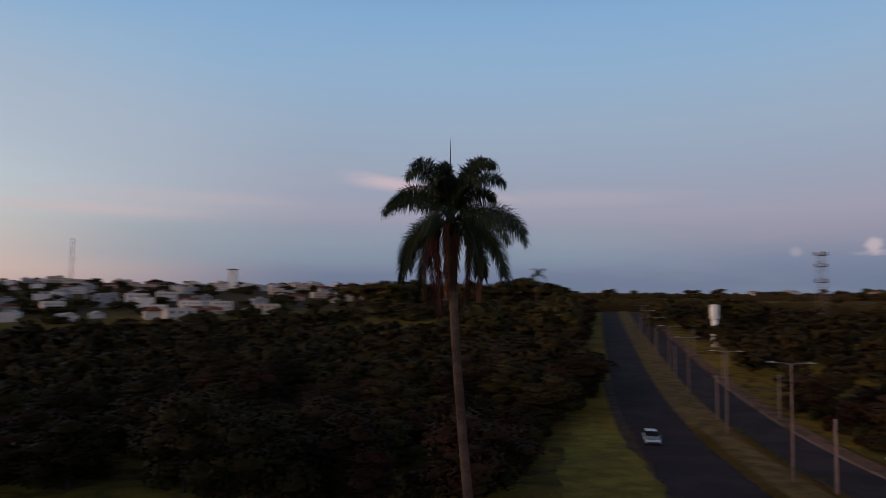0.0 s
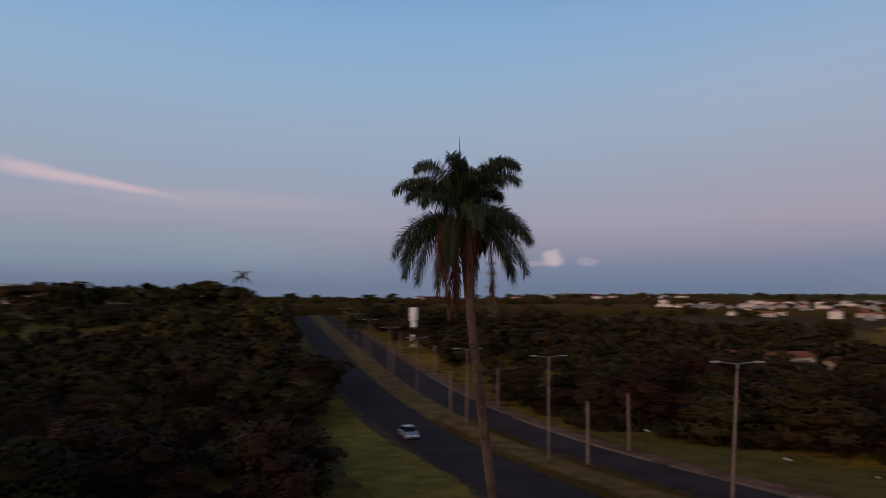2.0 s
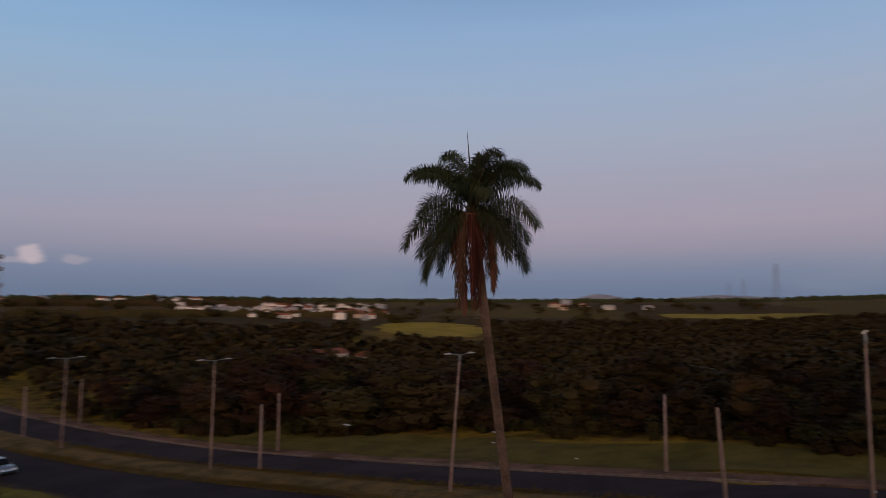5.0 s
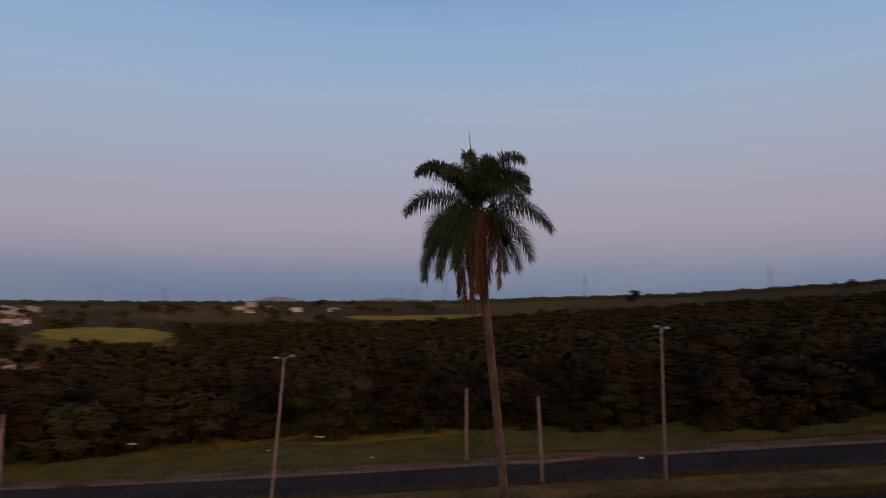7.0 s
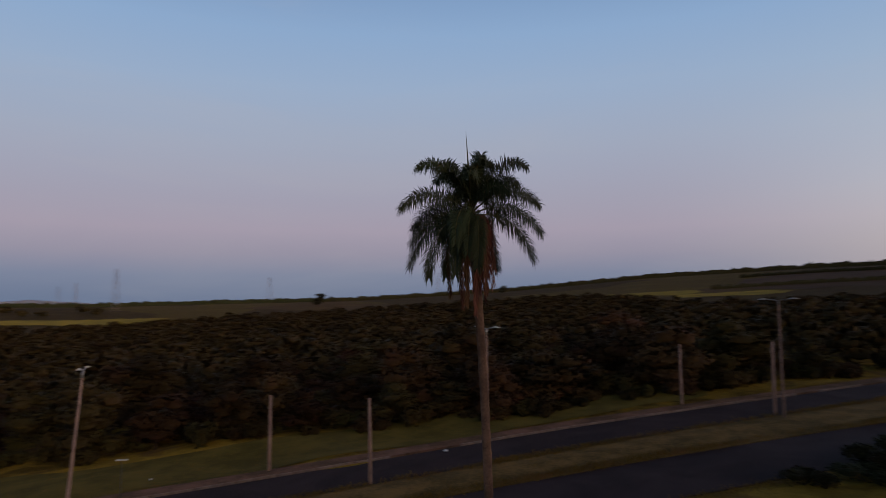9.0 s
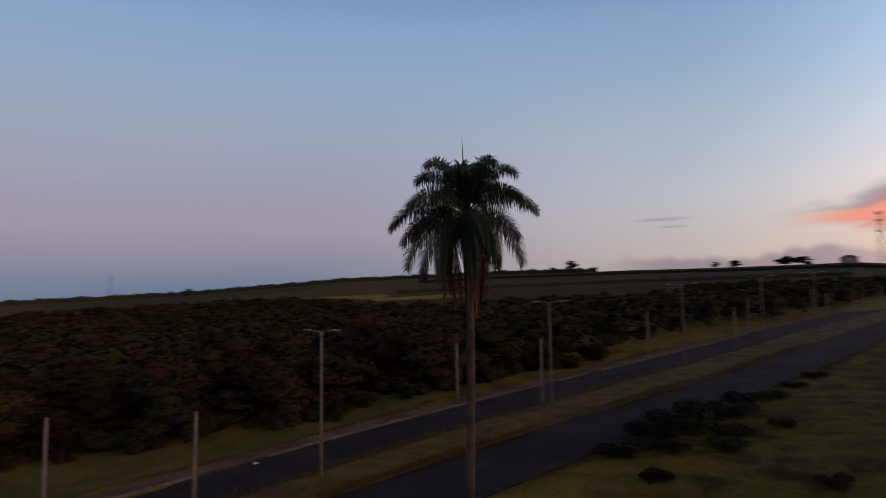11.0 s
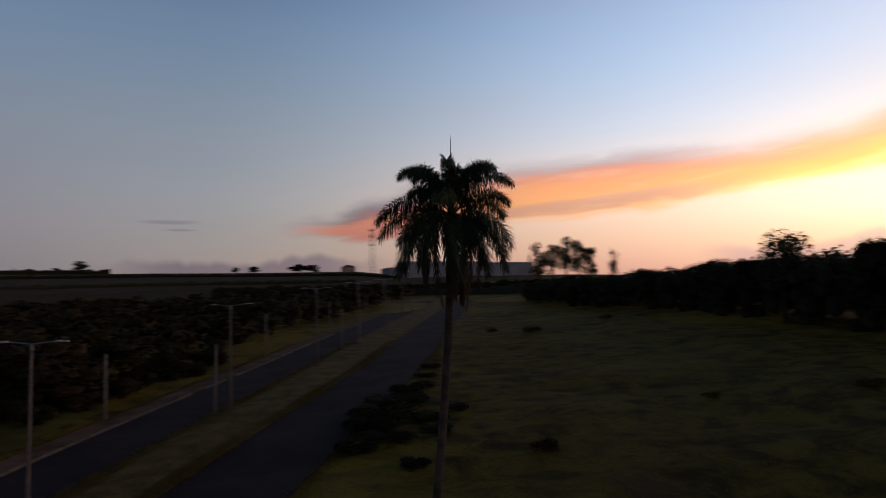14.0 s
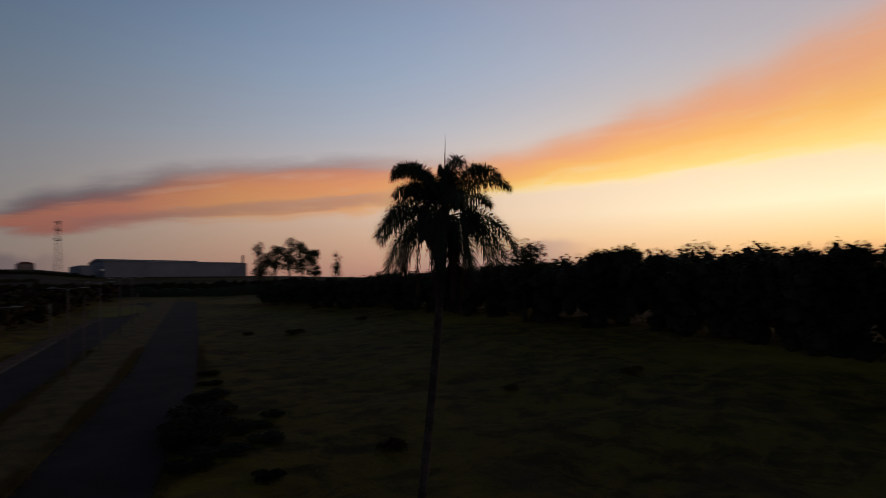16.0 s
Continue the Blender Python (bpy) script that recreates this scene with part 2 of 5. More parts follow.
# ---- the lie of the land ----
ALONG, ACROSS = np.array([0.305, 0.952]), np.array([0.952, -0.305])     # the road's way north, and east of it
ROAD_S = [-600, -330, -260, -200, -120, -38, -11, 0, 20, 40, 60, 90, 130, 200, 330, 600]
ROAD_Z = [27.0, 20.0, 17.2, 14.2, 10.5, 5.5, 3.4, 2.2, 0.75, -0.7, -1.8, -1.7, -0.4, 2.8, 8.0, 11.0]
BEND_S = [-400, -200, -120, -85, -60, -40, -20, 0, 100, 130, 165, 190, 215, 266, 330, 600]
BEND_U = [-2.4, -2.4, -2.3, -2.1, -1.9, -1.3, -0.5, 0.0, 0.2, 1.2, 2.5, 3.6, 4.5, 7.0, 10.0, 32.0]
PART_S = [-400, -60, -20, 0, 400]                                       # the near carriageway draws away in the south
PART_U = [-2.2, -2.1, -0.6, 0.0, 0.0]
RIM_H = [0, 20, 40, 60, 80, 100, 120, 133, 145, 158, 170, 186, 190, 205, 220, 250, 290, 330, 345, 360]
RIM_E = [0.95, 0.55, 0.55, 0.65, 0.6, 0.7, 1.15, 1.9, 2.8, 3.3, 3.4, 3.2, 2.75, 2.4, 1.8, 1.4, 1.2, 1.05, 1.05, 0.95]


def soft(v, a, b):
    k = np.clip((np.asarray(v, float) - a) / (b - a), 0, 1)
    return k * k * (3 - 2 * k)


def road_z(s):
    return np.mean([np.interp(np.asarray(s, float) + k, ROAD_S, ROAD_Z) for k in (-14, -7, 0, 7, 14)], axis=0)


def bend(s):
    return np.mean([np.interp(np.asarray(s, float) + k, BEND_S, BEND_U) for k in (-12, 0, 12)], axis=0)


def parting(s):
    return np.mean([np.interp(np.asarray(s, float) + k, PART_S, PART_U) for k in (-10, 0, 10)], axis=0)


def su(x, y):
    """Along and across the road, in metres, the bend taken out."""
    s = x * ALONG[0] + y * ALONG[1]
    return s, x * ACROSS[0] + y * ACROSS[1] - bend(s)


def xy(s, u):
    w = u + bend(s)
    return s * ALONG[0] + w * ACROSS[0], s * ALONG[1] + w * ACROSS[1]


def land(x, y):
    """Height of the ground."""
    x, y = np.asarray(x, float), np.asarray(y, float)
    s, u = su(x, y)
    near = road_z(s)
    near = near + 2.4 * soft(8 - u, 2, 60) * soft(-s, -25, 45)
    near = near - 3.0 * soft(u, 40, 170)
    near = near - 1.2 * soft(5 - u, 0, 30) * soft(s, 15, 60)
    out = soft(np.abs(u - 20), 9, 20)
    near = near + out * 0.16 * (np.sin(x * 0.31 + 1.3 * np.sin(y * 0.17)) + np.sin(y * 0.37 + 1.1 * np.sin(x * 0.21)))
    r = np.hypot(x, y)
    rim = np.interp(np.degrees(np.arctan2(x, y)) % 360, RIM_H, RIM_E)
    far = 15 + np.minimum(r, 850) * np.tan(np.radians(rim)) + 1.2 * np.sin(x * 0.008) * np.sin(y * 0.009)
    return near + (far - near) * soft(r, 240, 850)


def place(heading, r):
    a = radians(heading)
    return r * math.sin(a), r * math.cos(a)


# ---- materials ----
def material(name, rough=0.85, metal=0.0):
    mat = bpy.data.materials.new(name)
    mat.use_nodes = True
    bsdf = mat.node_tree.nodes["Principled BSDF"]
    bsdf.inputs["Roughness"].default_value, bsdf.inputs["Metallic"].default_value = rough, metal
    if rough > 0.8:
        bsdf.inputs["Specular IOR Level"].default_value = 0.06
        bsdf.inputs["Diffuse Roughness"].default_value = 1.0
    return mat, Nodes(mat.node_tree), bsdf


def bumped(n, bsdf, height, strength=0.4, distance=0.02):
    b = n.add("ShaderNodeBump")
    b.inputs["Strength"].default_value, b.inputs["Distance"].default_value = strength, distance
    n.put(b.inputs["Height"], height)
    n.put(bsdf.inputs["Normal"], b.outputs[0])


def surface(name, a, b, scale, rough=0.85, metal=0.0, bump=0.3, spread=0.0, fine=9.0):
    """Two tones mixed by coarse and fine grain, with relief; spread: how far the tone varies from thing to thing."""
    mat, n, bsdf = material(name, rough, metal)
    where = n.add("ShaderNodeTexCoord").outputs["Object"]
    coarse, grain = n.noise(where, scale), n.noise(where, scale * fine, 3.0)
    f = n.m("ADD", n.m("MULTIPLY", coarse, 0.65), n.m("MULTIPLY", grain, 0.35))
    col = n.mix(n.rng(f, 0.35, 0.65), (*a, 1), (*b, 1))
    if spread:
        rnd = n.add("ShaderNodeObjectInfo").outputs["Random"]
        hsv = n.add("ShaderNodeHueSaturation")
        n.put(hsv.inputs["Value"], n.rng(rnd, 0, 1, 1 - spread, 1 + spread, "LINEAR"))
        n.put(hsv.inputs["Color"], col)
        col = hsv.outputs[0]
    n.put(bsdf.inputs["Base Color"], col)
    n.put(bsdf.inputs["Roughness"], n.rng(grain, 0.2, 0.8, max(rough - 0.12, 0.05), min(rough + 0.1, 1.0)))
    bumped(n, bsdf, f, bump, 0.03)
    return mat


def leafy(name, a, b, brown=(0.10, 0.055, 0.03), browned=0.15, rough=0.6):
    """Leaves: tone varies leaf by leaf, and from tree to tree."""
    mat, n, bsdf = material(name, rough)
    isle = n.add("ShaderNodeNewGeometry").outputs["Random Per Island"]
    rnd = n.add("ShaderNodeObjectInfo").outputs["Random"]
    where = n.add("ShaderNodeTexCoord").outputs["Object"]
    col = n.mix(n.rng(isle, 0.0, 1.0, 0.22, 0.78, "LINEAR"), (*a, 1), (*b, 1))
    col = n.mix(n.m("MULTIPLY", n.rng(n.noise(where, 0.35), 0.52, 0.7), browned * 2.0), col, (*brown, 1))
    hsv = n.add("ShaderNodeHueSaturation")
    n.put(hsv.inputs["Value"], n.rng(rnd, 0, 1, 0.55, 1.5, "LINEAR"))
    n.put(hsv.inputs["Hue"], n.rng(n.m("FRACT", n.m("MULTIPLY", rnd, 7.31)), 0, 1, 0.465, 0.545, "LINEAR"))
    n.put(hsv.inputs["Color"], col)
    n.put(bsdf.inputs["Base Color"], hsv.outputs[0])
    bsdf.inputs["Specular IOR Level"].default_value = 0.05
    bsdf.inputs["Diffuse Roughness"].default_value = 0.8
    return mat


def ground_material():
    """Rough pasture: green and straw tufts, bare red earth, larger plots far away."""
    mat, n, bsdf = material("pasture", 0.95)
    pos = n.add("ShaderNodeNewGeometry").outputs["Position"]
    big, mid, tuft = n.noise(pos, 0.035, 5.0), n.noise(pos, 0.33, 5.0, 0.65, 0.5), n.noise(pos, 3.1, 4.0, 0.7)
    col = n.mix(n.rng(mid, 0.34, 0.64), (0.036, 0.026, 0.006, 1), (0.150, 0.104, 0.015, 1))
    col = n.mix(n.m("MULTIPLY", n.rng(big, 0.44, 0.66), 0.75), col, (0.200, 0.142, 0.020, 1))
    col = n.mix(n.m("MULTIPLY", n.rng(tuft, 0.45, 0.75), 0.5), col, (0.032, 0.024, 0.008, 1))
    col = n.mix(n.m("MULTIPLY", n.rng(n.noise(pos, 0.12, 5.0, 0.6, 1.0), 0.54, 0.68), 0.75), col, (0.062, 0.036, 0.020, 1))
    plots = n.add("ShaderNodeTexVoronoi")
    n.put(plots.inputs["Vector"], n.vec(n.m("MULTIPLY", sep_x(n, pos, 0), 1.0), n.m("MULTIPLY", sep_x(n, pos, 1), 1.9), 0.0))
    plots.inputs["Scale"].default_value = 0.0062
    tone = n.ramp(sep_x(n, plots.outputs["Color"], 0), [(0.0, (0.016, 0.0125, 0.006, 1)), (0.3, (0.038, 0.031, 0.008, 1)),
                                                       (0.55, (0.034, 0.023, 0.013, 1)), (0.8, (0.016, 0.0125, 0.006, 1)), (1.0, (0.042, 0.034, 0.009, 1))], "CONSTANT")
    dist = n.add("ShaderNodeVectorMath")
    dist.operation = "LENGTH"
    n.put(dist.inputs[0], pos)
    col = n.mix(n.m("MULTIPLY", n.rng(dist.outputs["Value"], 280.0, 420.0), 0.85), col, tone)
    n.put(bsdf.inputs["Base Color"], col)
    bumped(n, bsdf, n.m("ADD", n.m("MULTIPLY", mid, 0.7), n.m("MULTIPLY", tuft, 0.3)), 0.9, 0.35)
    return mat


def sep_x(n, socket, k):
    s = n.add("ShaderNodeSeparateXYZ")
    n.put(s.inputs[0], socket)
    return s.outputs[k]


def asphalt_material():
    """Dark asphalt, paler along the wheel tracks, with patches and grit."""
    mat, n, bsdf = material("asphalt", 0.9)
    pos = n.add("ShaderNodeNewGeometry").outputs["Position"]
    big, grit = n.noise(pos, 0.16, 5.0, 0.6, 0.6), n.noise(pos, 26.0, 2.0)
    col = n.mix(n.rng(big, 0.36, 0.66), (0.0210, 0.0164, 0.0184, 1), (0.0350, 0.0270, 0.0295, 1))
    col = n.mix(n.m("MULTIPLY", n.rng(grit, 0.55, 0.8), 0.4), col, (0.034, 0.029, 0.030, 1))
    n.put(bsdf.inputs["Base Color"], col)
    bumped(n, bsdf, grit, 0.6, 0.02)
    return mat


GROUND, ASPHALT = ground_material(), asphalt_material()
VERGE = surface("verge_grass", (0.052, 0.039, 0.013), (0.132, 0.090, 0.032), 0.45, 0.95, bump=0.9, fine=8)
EARTH = surface("red_earth_walk", (0.050, 0.034, 0.020), (0.130, 0.078, 0.060), 0.35, 0.95, bump=0.5)
SHOULDER = surface("gravel_shoulder", (0.030, 0.024, 0.020), (0.070, 0.054, 0.044), 0.4, 0.95, bump=0.6)
CONCRETE = surface("concrete", (0.1695, 0.1216, 0.108), (0.2712, 0.1947, 0.172), 1.2, 0.9, bump=0.3, spread=0.18)
KERB = surface("kerb_concrete", (0.10, 0.078, 0.068), (0.19, 0.15, 0.13), 1.5, 0.9, bump=0.4, spread=0.2)
STEEL = surface("galvanised_steel", (0.20, 0.20, 0.20), (0.30, 0.29, 0.29), 2.0, 0.65, 0.5, bump=0.1)
LUMINAIRE = surface("white_luminaire", (0.40, 0.39, 0.38), (0.50, 0.49, 0.47), 3.0, 0.6, bump=0.05)
DARK_STEEL = surface("dark_paint", (0.025, 0.026, 0.028), (0.05, 0.05, 0.05), 3.0, 0.6, 0.2, bump=0.1)
BARK = surface("bark", (0.035, 0.028, 0.022), (0.075, 0.058, 0.046), 1.6, 0.95, bump=0.8, spread=0.2)
PALM_BARK = surface("palm_bark", (0.060, 0.040, 0.032), (0.135, 0.092, 0.072), 1.3, 0.95, bump=0.8)
FROND = leafy("palm_leaflets", (0.017, 0.025, 0.015), (0.042, 0.054, 0.030), (0.09, 0.068, 0.03), 0.10, 0.7)
FROND_STEM = surface("palm_stalk", (0.045, 0.045, 0.020), (0.085, 0.075, 0.035), 3.0, 0.85)
DEAD = leafy("dead_frond", (0.062, 0.030, 0.022), (0.135, 0.066, 0.048), (0.055, 0.03, 0.022), 0.3, 0.9)
SHEATH = surface("palm_fibre", (0.030, 0.024, 0.014), (0.062, 0.046, 0.028), 5.0, 0.95, bump=0.9)
LEAF = leafy("woodland_leaves", (0.0290, 0.0182, 0.0084), (0.0455, 0.0288, 0.0128), (0.058, 0.0262, 0.0175), 0.34)
LEAF_TALL = leafy("plantation_leaves", (0.024, 0.026, 0.012), (0.040, 0.042, 0.018), (0.05, 0.035, 0.02), 0.15)
SCRUB = leafy("scrub_leaves", (0.024, 0.0185, 0.007), (0.044, 0.031, 0.012), (0.066, 0.030, 0.019), 0.5)
ROADSIDE = leafy("roadside_leaves", (0.018, 0.020, 0.007), (0.036, 0.036, 0.012), (0.05, 0.028, 0.015), 0.3)
YELLOW_GRASS = surface("yellow_verge", (0.075, 0.064, 0.01), (0.175, 0.140, 0.02), 0.35, 0.95, bump=0.9, fine=9)
ROUGH = leafy("rough_weeds", (0.0565, 0.0418, 0.012), (0.1186, 0.0798, 0.02), (0.0791, 0.0475, 0.02), 0.4)
GRASS = leafy("grass_blades", (0.0791, 0.0551, 0.012), (0.1695, 0.1121, 0.024), (0.1582, 0.09025, 0.03), 0.4)


# ---- building helpers ----
def mesh_of(name, verts, faces, mats, smooth=False, normals=None):
    """One mesh from an array of places and an array of corners, all faces with the same count."""
    verts, faces = np.asarray(verts, np.float32), np.asarray(faces, np.int32)
    me = bpy.data.meshes.new(name)
    k = faces.shape[1]
    me.vertices.add(len(verts)), me.loops.add(faces.size), me.polygons.add(len(faces))
    me.vertices.foreach_set("co", verts.ravel())
    me.loops.foreach_set("vertex_index", faces.ravel())
    me.polygons.foreach_set("loop_start", np.arange(0, faces.size, k, dtype=np.int32))
    me.polygons.foreach_set("use_smooth", np.full(len(faces), smooth or normals is not None))
    for m in mats if isinstance(mats, (list, tuple)) else [mats]:
        me.materials.append(m)
    me.update(calc_edges=True)
    if normals is not None:         # foliage is lit as the rounded mass that it stands on
        me.normals_split_custom_set_from_vertices(np.asarray(normals, np.float32).tolist())
    return me


def part(name, bm, mat, parent=None, label="", smooth=False):
    """Links a bmesh or a mesh as one object, under parent where one is given."""
    if isinstance(bm, bmesh.types.BMesh):
        me = bpy.data.meshes.new(name)
        for f in bm.faces:
            f.smooth = smooth
        bm.to_mesh(me)
        bm.free()
        me.materials.append(mat)
    else:
        me = bm
    ob = new(name, me)
    ob.parent = parent
    return tagged(ob, label)


def thing(name, at, label, category, group="", turn=0.0, kind=""):
    ob = new(name)
    ob.matrix_basis = pose(*at, 0, 0, turn)
    ob.empty_display_size = 0.3
    return tagged(ob, label, category, group, kind)


def box(bm, cx, cy, cz, sx, sy, sz, bevel=0.0, m=None):
    made = bmesh.ops.create_cube(bm, size=1.0)["verts"]
    bmesh.ops.scale(bm, vec=(sx, sy, sz), verts=made)
    bmesh.ops.translate(bm, vec=(cx, cy, cz), verts=made)
    if bevel:
        edges = list({e for v in made for e in v.link_edges})
        made = [v for v in bmesh.ops.bevel(bm, geom=edges, offset=bevel, segments=2, affect="EDGES")["verts"]] + [v for v in made if v.is_valid]
    if m is not None:
        bmesh.ops.transform(bm, matrix=m, verts=list({v for v in made if v.is_valid}))
    return bm


def rod(bm, a, b, ra, rb=None, sides=8):
    """A tapered rod from a to b."""
    a, b = Vector(a), Vector(b)
    m = Matrix.Translation((a + b) / 2) @ (b - a).to_track_quat("Z", "Y").to_matrix().to_4x4()
    bmesh.ops.create_cone(bm, cap_ends=True, segments=sides, radius1=ra, radius2=ra if rb is None else rb, depth=(b - a).length, matrix=m)
    return bm


def tube(points, radii, sides=10, rough=0.0, seed=0):
    """Places and corners of a tube through points."""
    rng = np.random.default_rng(seed)
    points = np.asarray(points, float)
    tang = np.gradient(points, axis=0)
    tang /= np.linalg.norm(tang, axis=1)[:, None]
    ref = np.array([0.0, 1.0, 0.0]) if abs(tang[0][1]) < 0.9 else np.array([1.0, 0, 0])
    a = np.cross(tang, ref)
    a /= np.linalg.norm(a, axis=1)[:, None]
    b = np.cross(tang, a)
    ang = np.linspace(0, 2 * np.pi, sides, endpoint=False)
    r = np.asarray(radii)[:, None] * (1 + rough * rng.standard_normal((len(points), sides)))
    v = points[:, None] + r[..., None] * (np.cos(ang)[None, :, None] * a[:, None] + np.sin(ang)[None, :, None] * b[:, None])
    i, j = np.meshgrid(np.arange(len(points) - 1), np.arange(sides), indexing="ij")
    k = (j + 1) % sides
    f = np.stack([i * sides + j, i * sides + k, (i + 1) * sides + k, (i + 1) * sides + j], -1).reshape(-1, 4)
    return v.reshape(-1, 3), f


def joined(chunks):
    """Several lots of places and corners as one."""
    vs, fs, at = [], [], 0
    for v, f in chunks:
        vs.append(np.asarray(v)), fs.append(np.asarray(f) + at)
        at += len(v)
    return np.concatenate(vs), np.concatenate(fs)


def leaf_cards(centres, size, rng, flat=0.0, long=1.5, up=True, out=None):
    """Small leaf-shaped pieces, each of four corners, turned at random."""
    n = len(centres)
    d = rng.standard_normal((n, 3))          # each leaf lies more level than upright
    d[:, 2] *= (1 - flat) * (0.6 if up else 1.0)
    d /= np.linalg.norm(d, axis=1)[:, None]
    tilt = rng.standard_normal((n, 3)) * 0.75 + np.array([0.0, 0.0, 1.0 if up else 0.0])
    e = np.cross(d, tilt)
    e /= np.linalg.norm(e, axis=1)[:, None]
    k = size * rng.uniform(0.6, 1.4, (n, 1))
    c = np.asarray(centres)
    lift = np.cross(d, e) * k * 0.25
    v = np.stack([c - d * k * long, c + e * k + lift, c + d * k * long, c - e * k + lift], 1)
    if out is not None:         # all faces look outwards
        back = (np.cross(v[:, 1] - v[:, 0], v[:, 2] - v[:, 0]) * out).sum(1) < 0
        v[back] = v[back][:, [0, 3, 2, 1]]
    return v.reshape(-1, 3), np.arange(4 * n).reshape(-1, 4)


def lump(c, r, rows=4, sides=7):
    """A rounded lump: places, corners and outward ways."""
    th, ph = np.meshgrid(np.linspace(-1.5, 1.5, rows), np.linspace(0, 2 * np.pi, sides, endpoint=False), indexing="ij")
    d = np.stack([np.cos(th) * np.cos(ph), np.cos(th) * np.sin(ph), np.sin(th)], -1).reshape(-1, 3)
    i, j = np.meshgrid(np.arange(rows - 1), np.arange(sides), indexing="ij")
    k = (j + 1) % sides
    return np.asarray(c) + d * r, np.stack([i * sides + j, i * sides + k, (i + 1) * sides + k, (i + 1) * sides + j], -1).reshape(-1, 4), d


def foliage(rng, heap, cards, size, core=0.72, rows=4, sides=7, **how):
    """A crown: rounded lobes, each a dense heart with leaves over it. Places, corners and outward ways."""
    pts, out = crown_points(rng, heap, cards)
    chunks, ways = [leaf_cards(pts, size, rng, out=out, **how)], [np.repeat(out, 4, axis=0)]
    for h in heap:
        v, f, d = lump(h[:3], np.array(h[3:]) * core, rows, sides)
        d = d + np.array([0, 0, 0.6])
        chunks.append((v, f)), ways.append(d / np.linalg.norm(d, axis=1)[:, None])
    v, f = joined(chunks)
    return v, f, np.concatenate(ways)


# ---- ground and road ----
def build_ground():
    rings = np.concatenate([np.linspace(0, 12, 9), 12 * (4700 / 12) ** (np.linspace(0, 1, 190)[1:])])
    n = 420
    ang = np.linspace(0, 2 * np.pi, n, endpoint=False)
    x, y = 10 + rings[1:, None] * np.sin(ang), rings[1:, None] * np.cos(ang)
    x, y = np.r_[10.0, x.ravel()], np.r_[0.0, y.ravel()]
    v = np.stack([x, y, land(x, y)], 1)
    i, j = np.meshgrid(np.arange(len(rings) - 2), np.arange(n), indexing="ij")
    k = (j + 1) % n
    quads = np.stack([1 + i * n + j, 1 + (i + 1) * n + j, 1 + (i + 1) * n + k, 1 + i * n + k], -1).reshape(-1, 4)
    me = bpy.data.meshes.new("ground")
    inner = [(0, 1 + b, 1 + (b + 1) % n) for b in range(n)]
    me.from_pydata(v.tolist(), [], inner + quads.tolist())
    me.materials.append(GROUND)
    for p in me.polygons:
        p.use_smooth = True
    return tagged(part("ground", me, None), "rolling pasture and fields at dusk, green and straw-coloured", "ground", kind="structure")


def strip(name, s0, s1, step, profile, mat, label="", kind="structure", parent=None, category="road"):
    """A band along the road: profile is a list of (across, height over the road's level)."""
    ss = np.arange(s0, s1 + step / 2, step)
    rows = []
    for s in ss:
        z = max(float(road_z(s)), float(land(*xy(s, 22.0))) + 0.1 if s > 150 else -99.0)
        rows += [(*xy(s, u + (float(parting(s)) if u < 21.6 else 0.0)), z + h) for u, h in profile]
    k = len(profile)
    f = [(i * k + j, i * k + j + 1, (i + 1) * k + j + 1, (i + 1) * k + j) for i in range(len(ss) - 1) for j in range(k - 1)]
    me = bpy.data.meshes.new(name)
    me.from_pydata([tuple(map(float, r)) for r in rows], [], f)
    me.materials.append(mat)
    return tagged(part(name, me, None, parent), label, category, kind=kind)


build_ground()
NEAR, MID, FAR = (12.2, 20.5), (20.5, 25.9), (25.9, 33.0)        # carriageway, median, carriageway
strip("road_near", -420, 420, 6, [(NEAR[0], -0.3), (NEAR[0], 0.07), (16.3, 0.13), (NEAR[1], 0.07), (NEAR[1], -0.3)], ASPHALT, "worn dark asphalt carriageway with no markings")
strip("road_far", -420, 420, 6, [(FAR[0], -0.3), (FAR[0], 0.07), (29.4, 0.13), (FAR[1], 0.07), (FAR[1], -0.3)], ASPHALT, "worn dark asphalt carriageway beyond the median")
strip("median", -420, 420, 3, [(20.3, -0.1), (20.35, 0.12), (21.6, 0.26), (23.2, 0.32), (24.8, 0.26), (25.85, 0.14), (25.9, -0.1)], VERGE, "grassy median with straw-coloured tufts between the carriageways", category="median")
strip("shoulder", 18, 120, 3, [(10.7, -0.3), (10.75, 0.07), (12.15, 0.09), (12.18, -0.3)], SHOULDER, "strip of worn grey-brown gravel beside the carriageway", category="pavement")
strip("pavement", -300, 260, 4, [(33.2, -0.2), (33.2, 0.19), (35.4, 0.21), (35.5, -0.2)], EARTH, "strip of bare reddish earth and broken concrete beside the kerb", category="pavement")


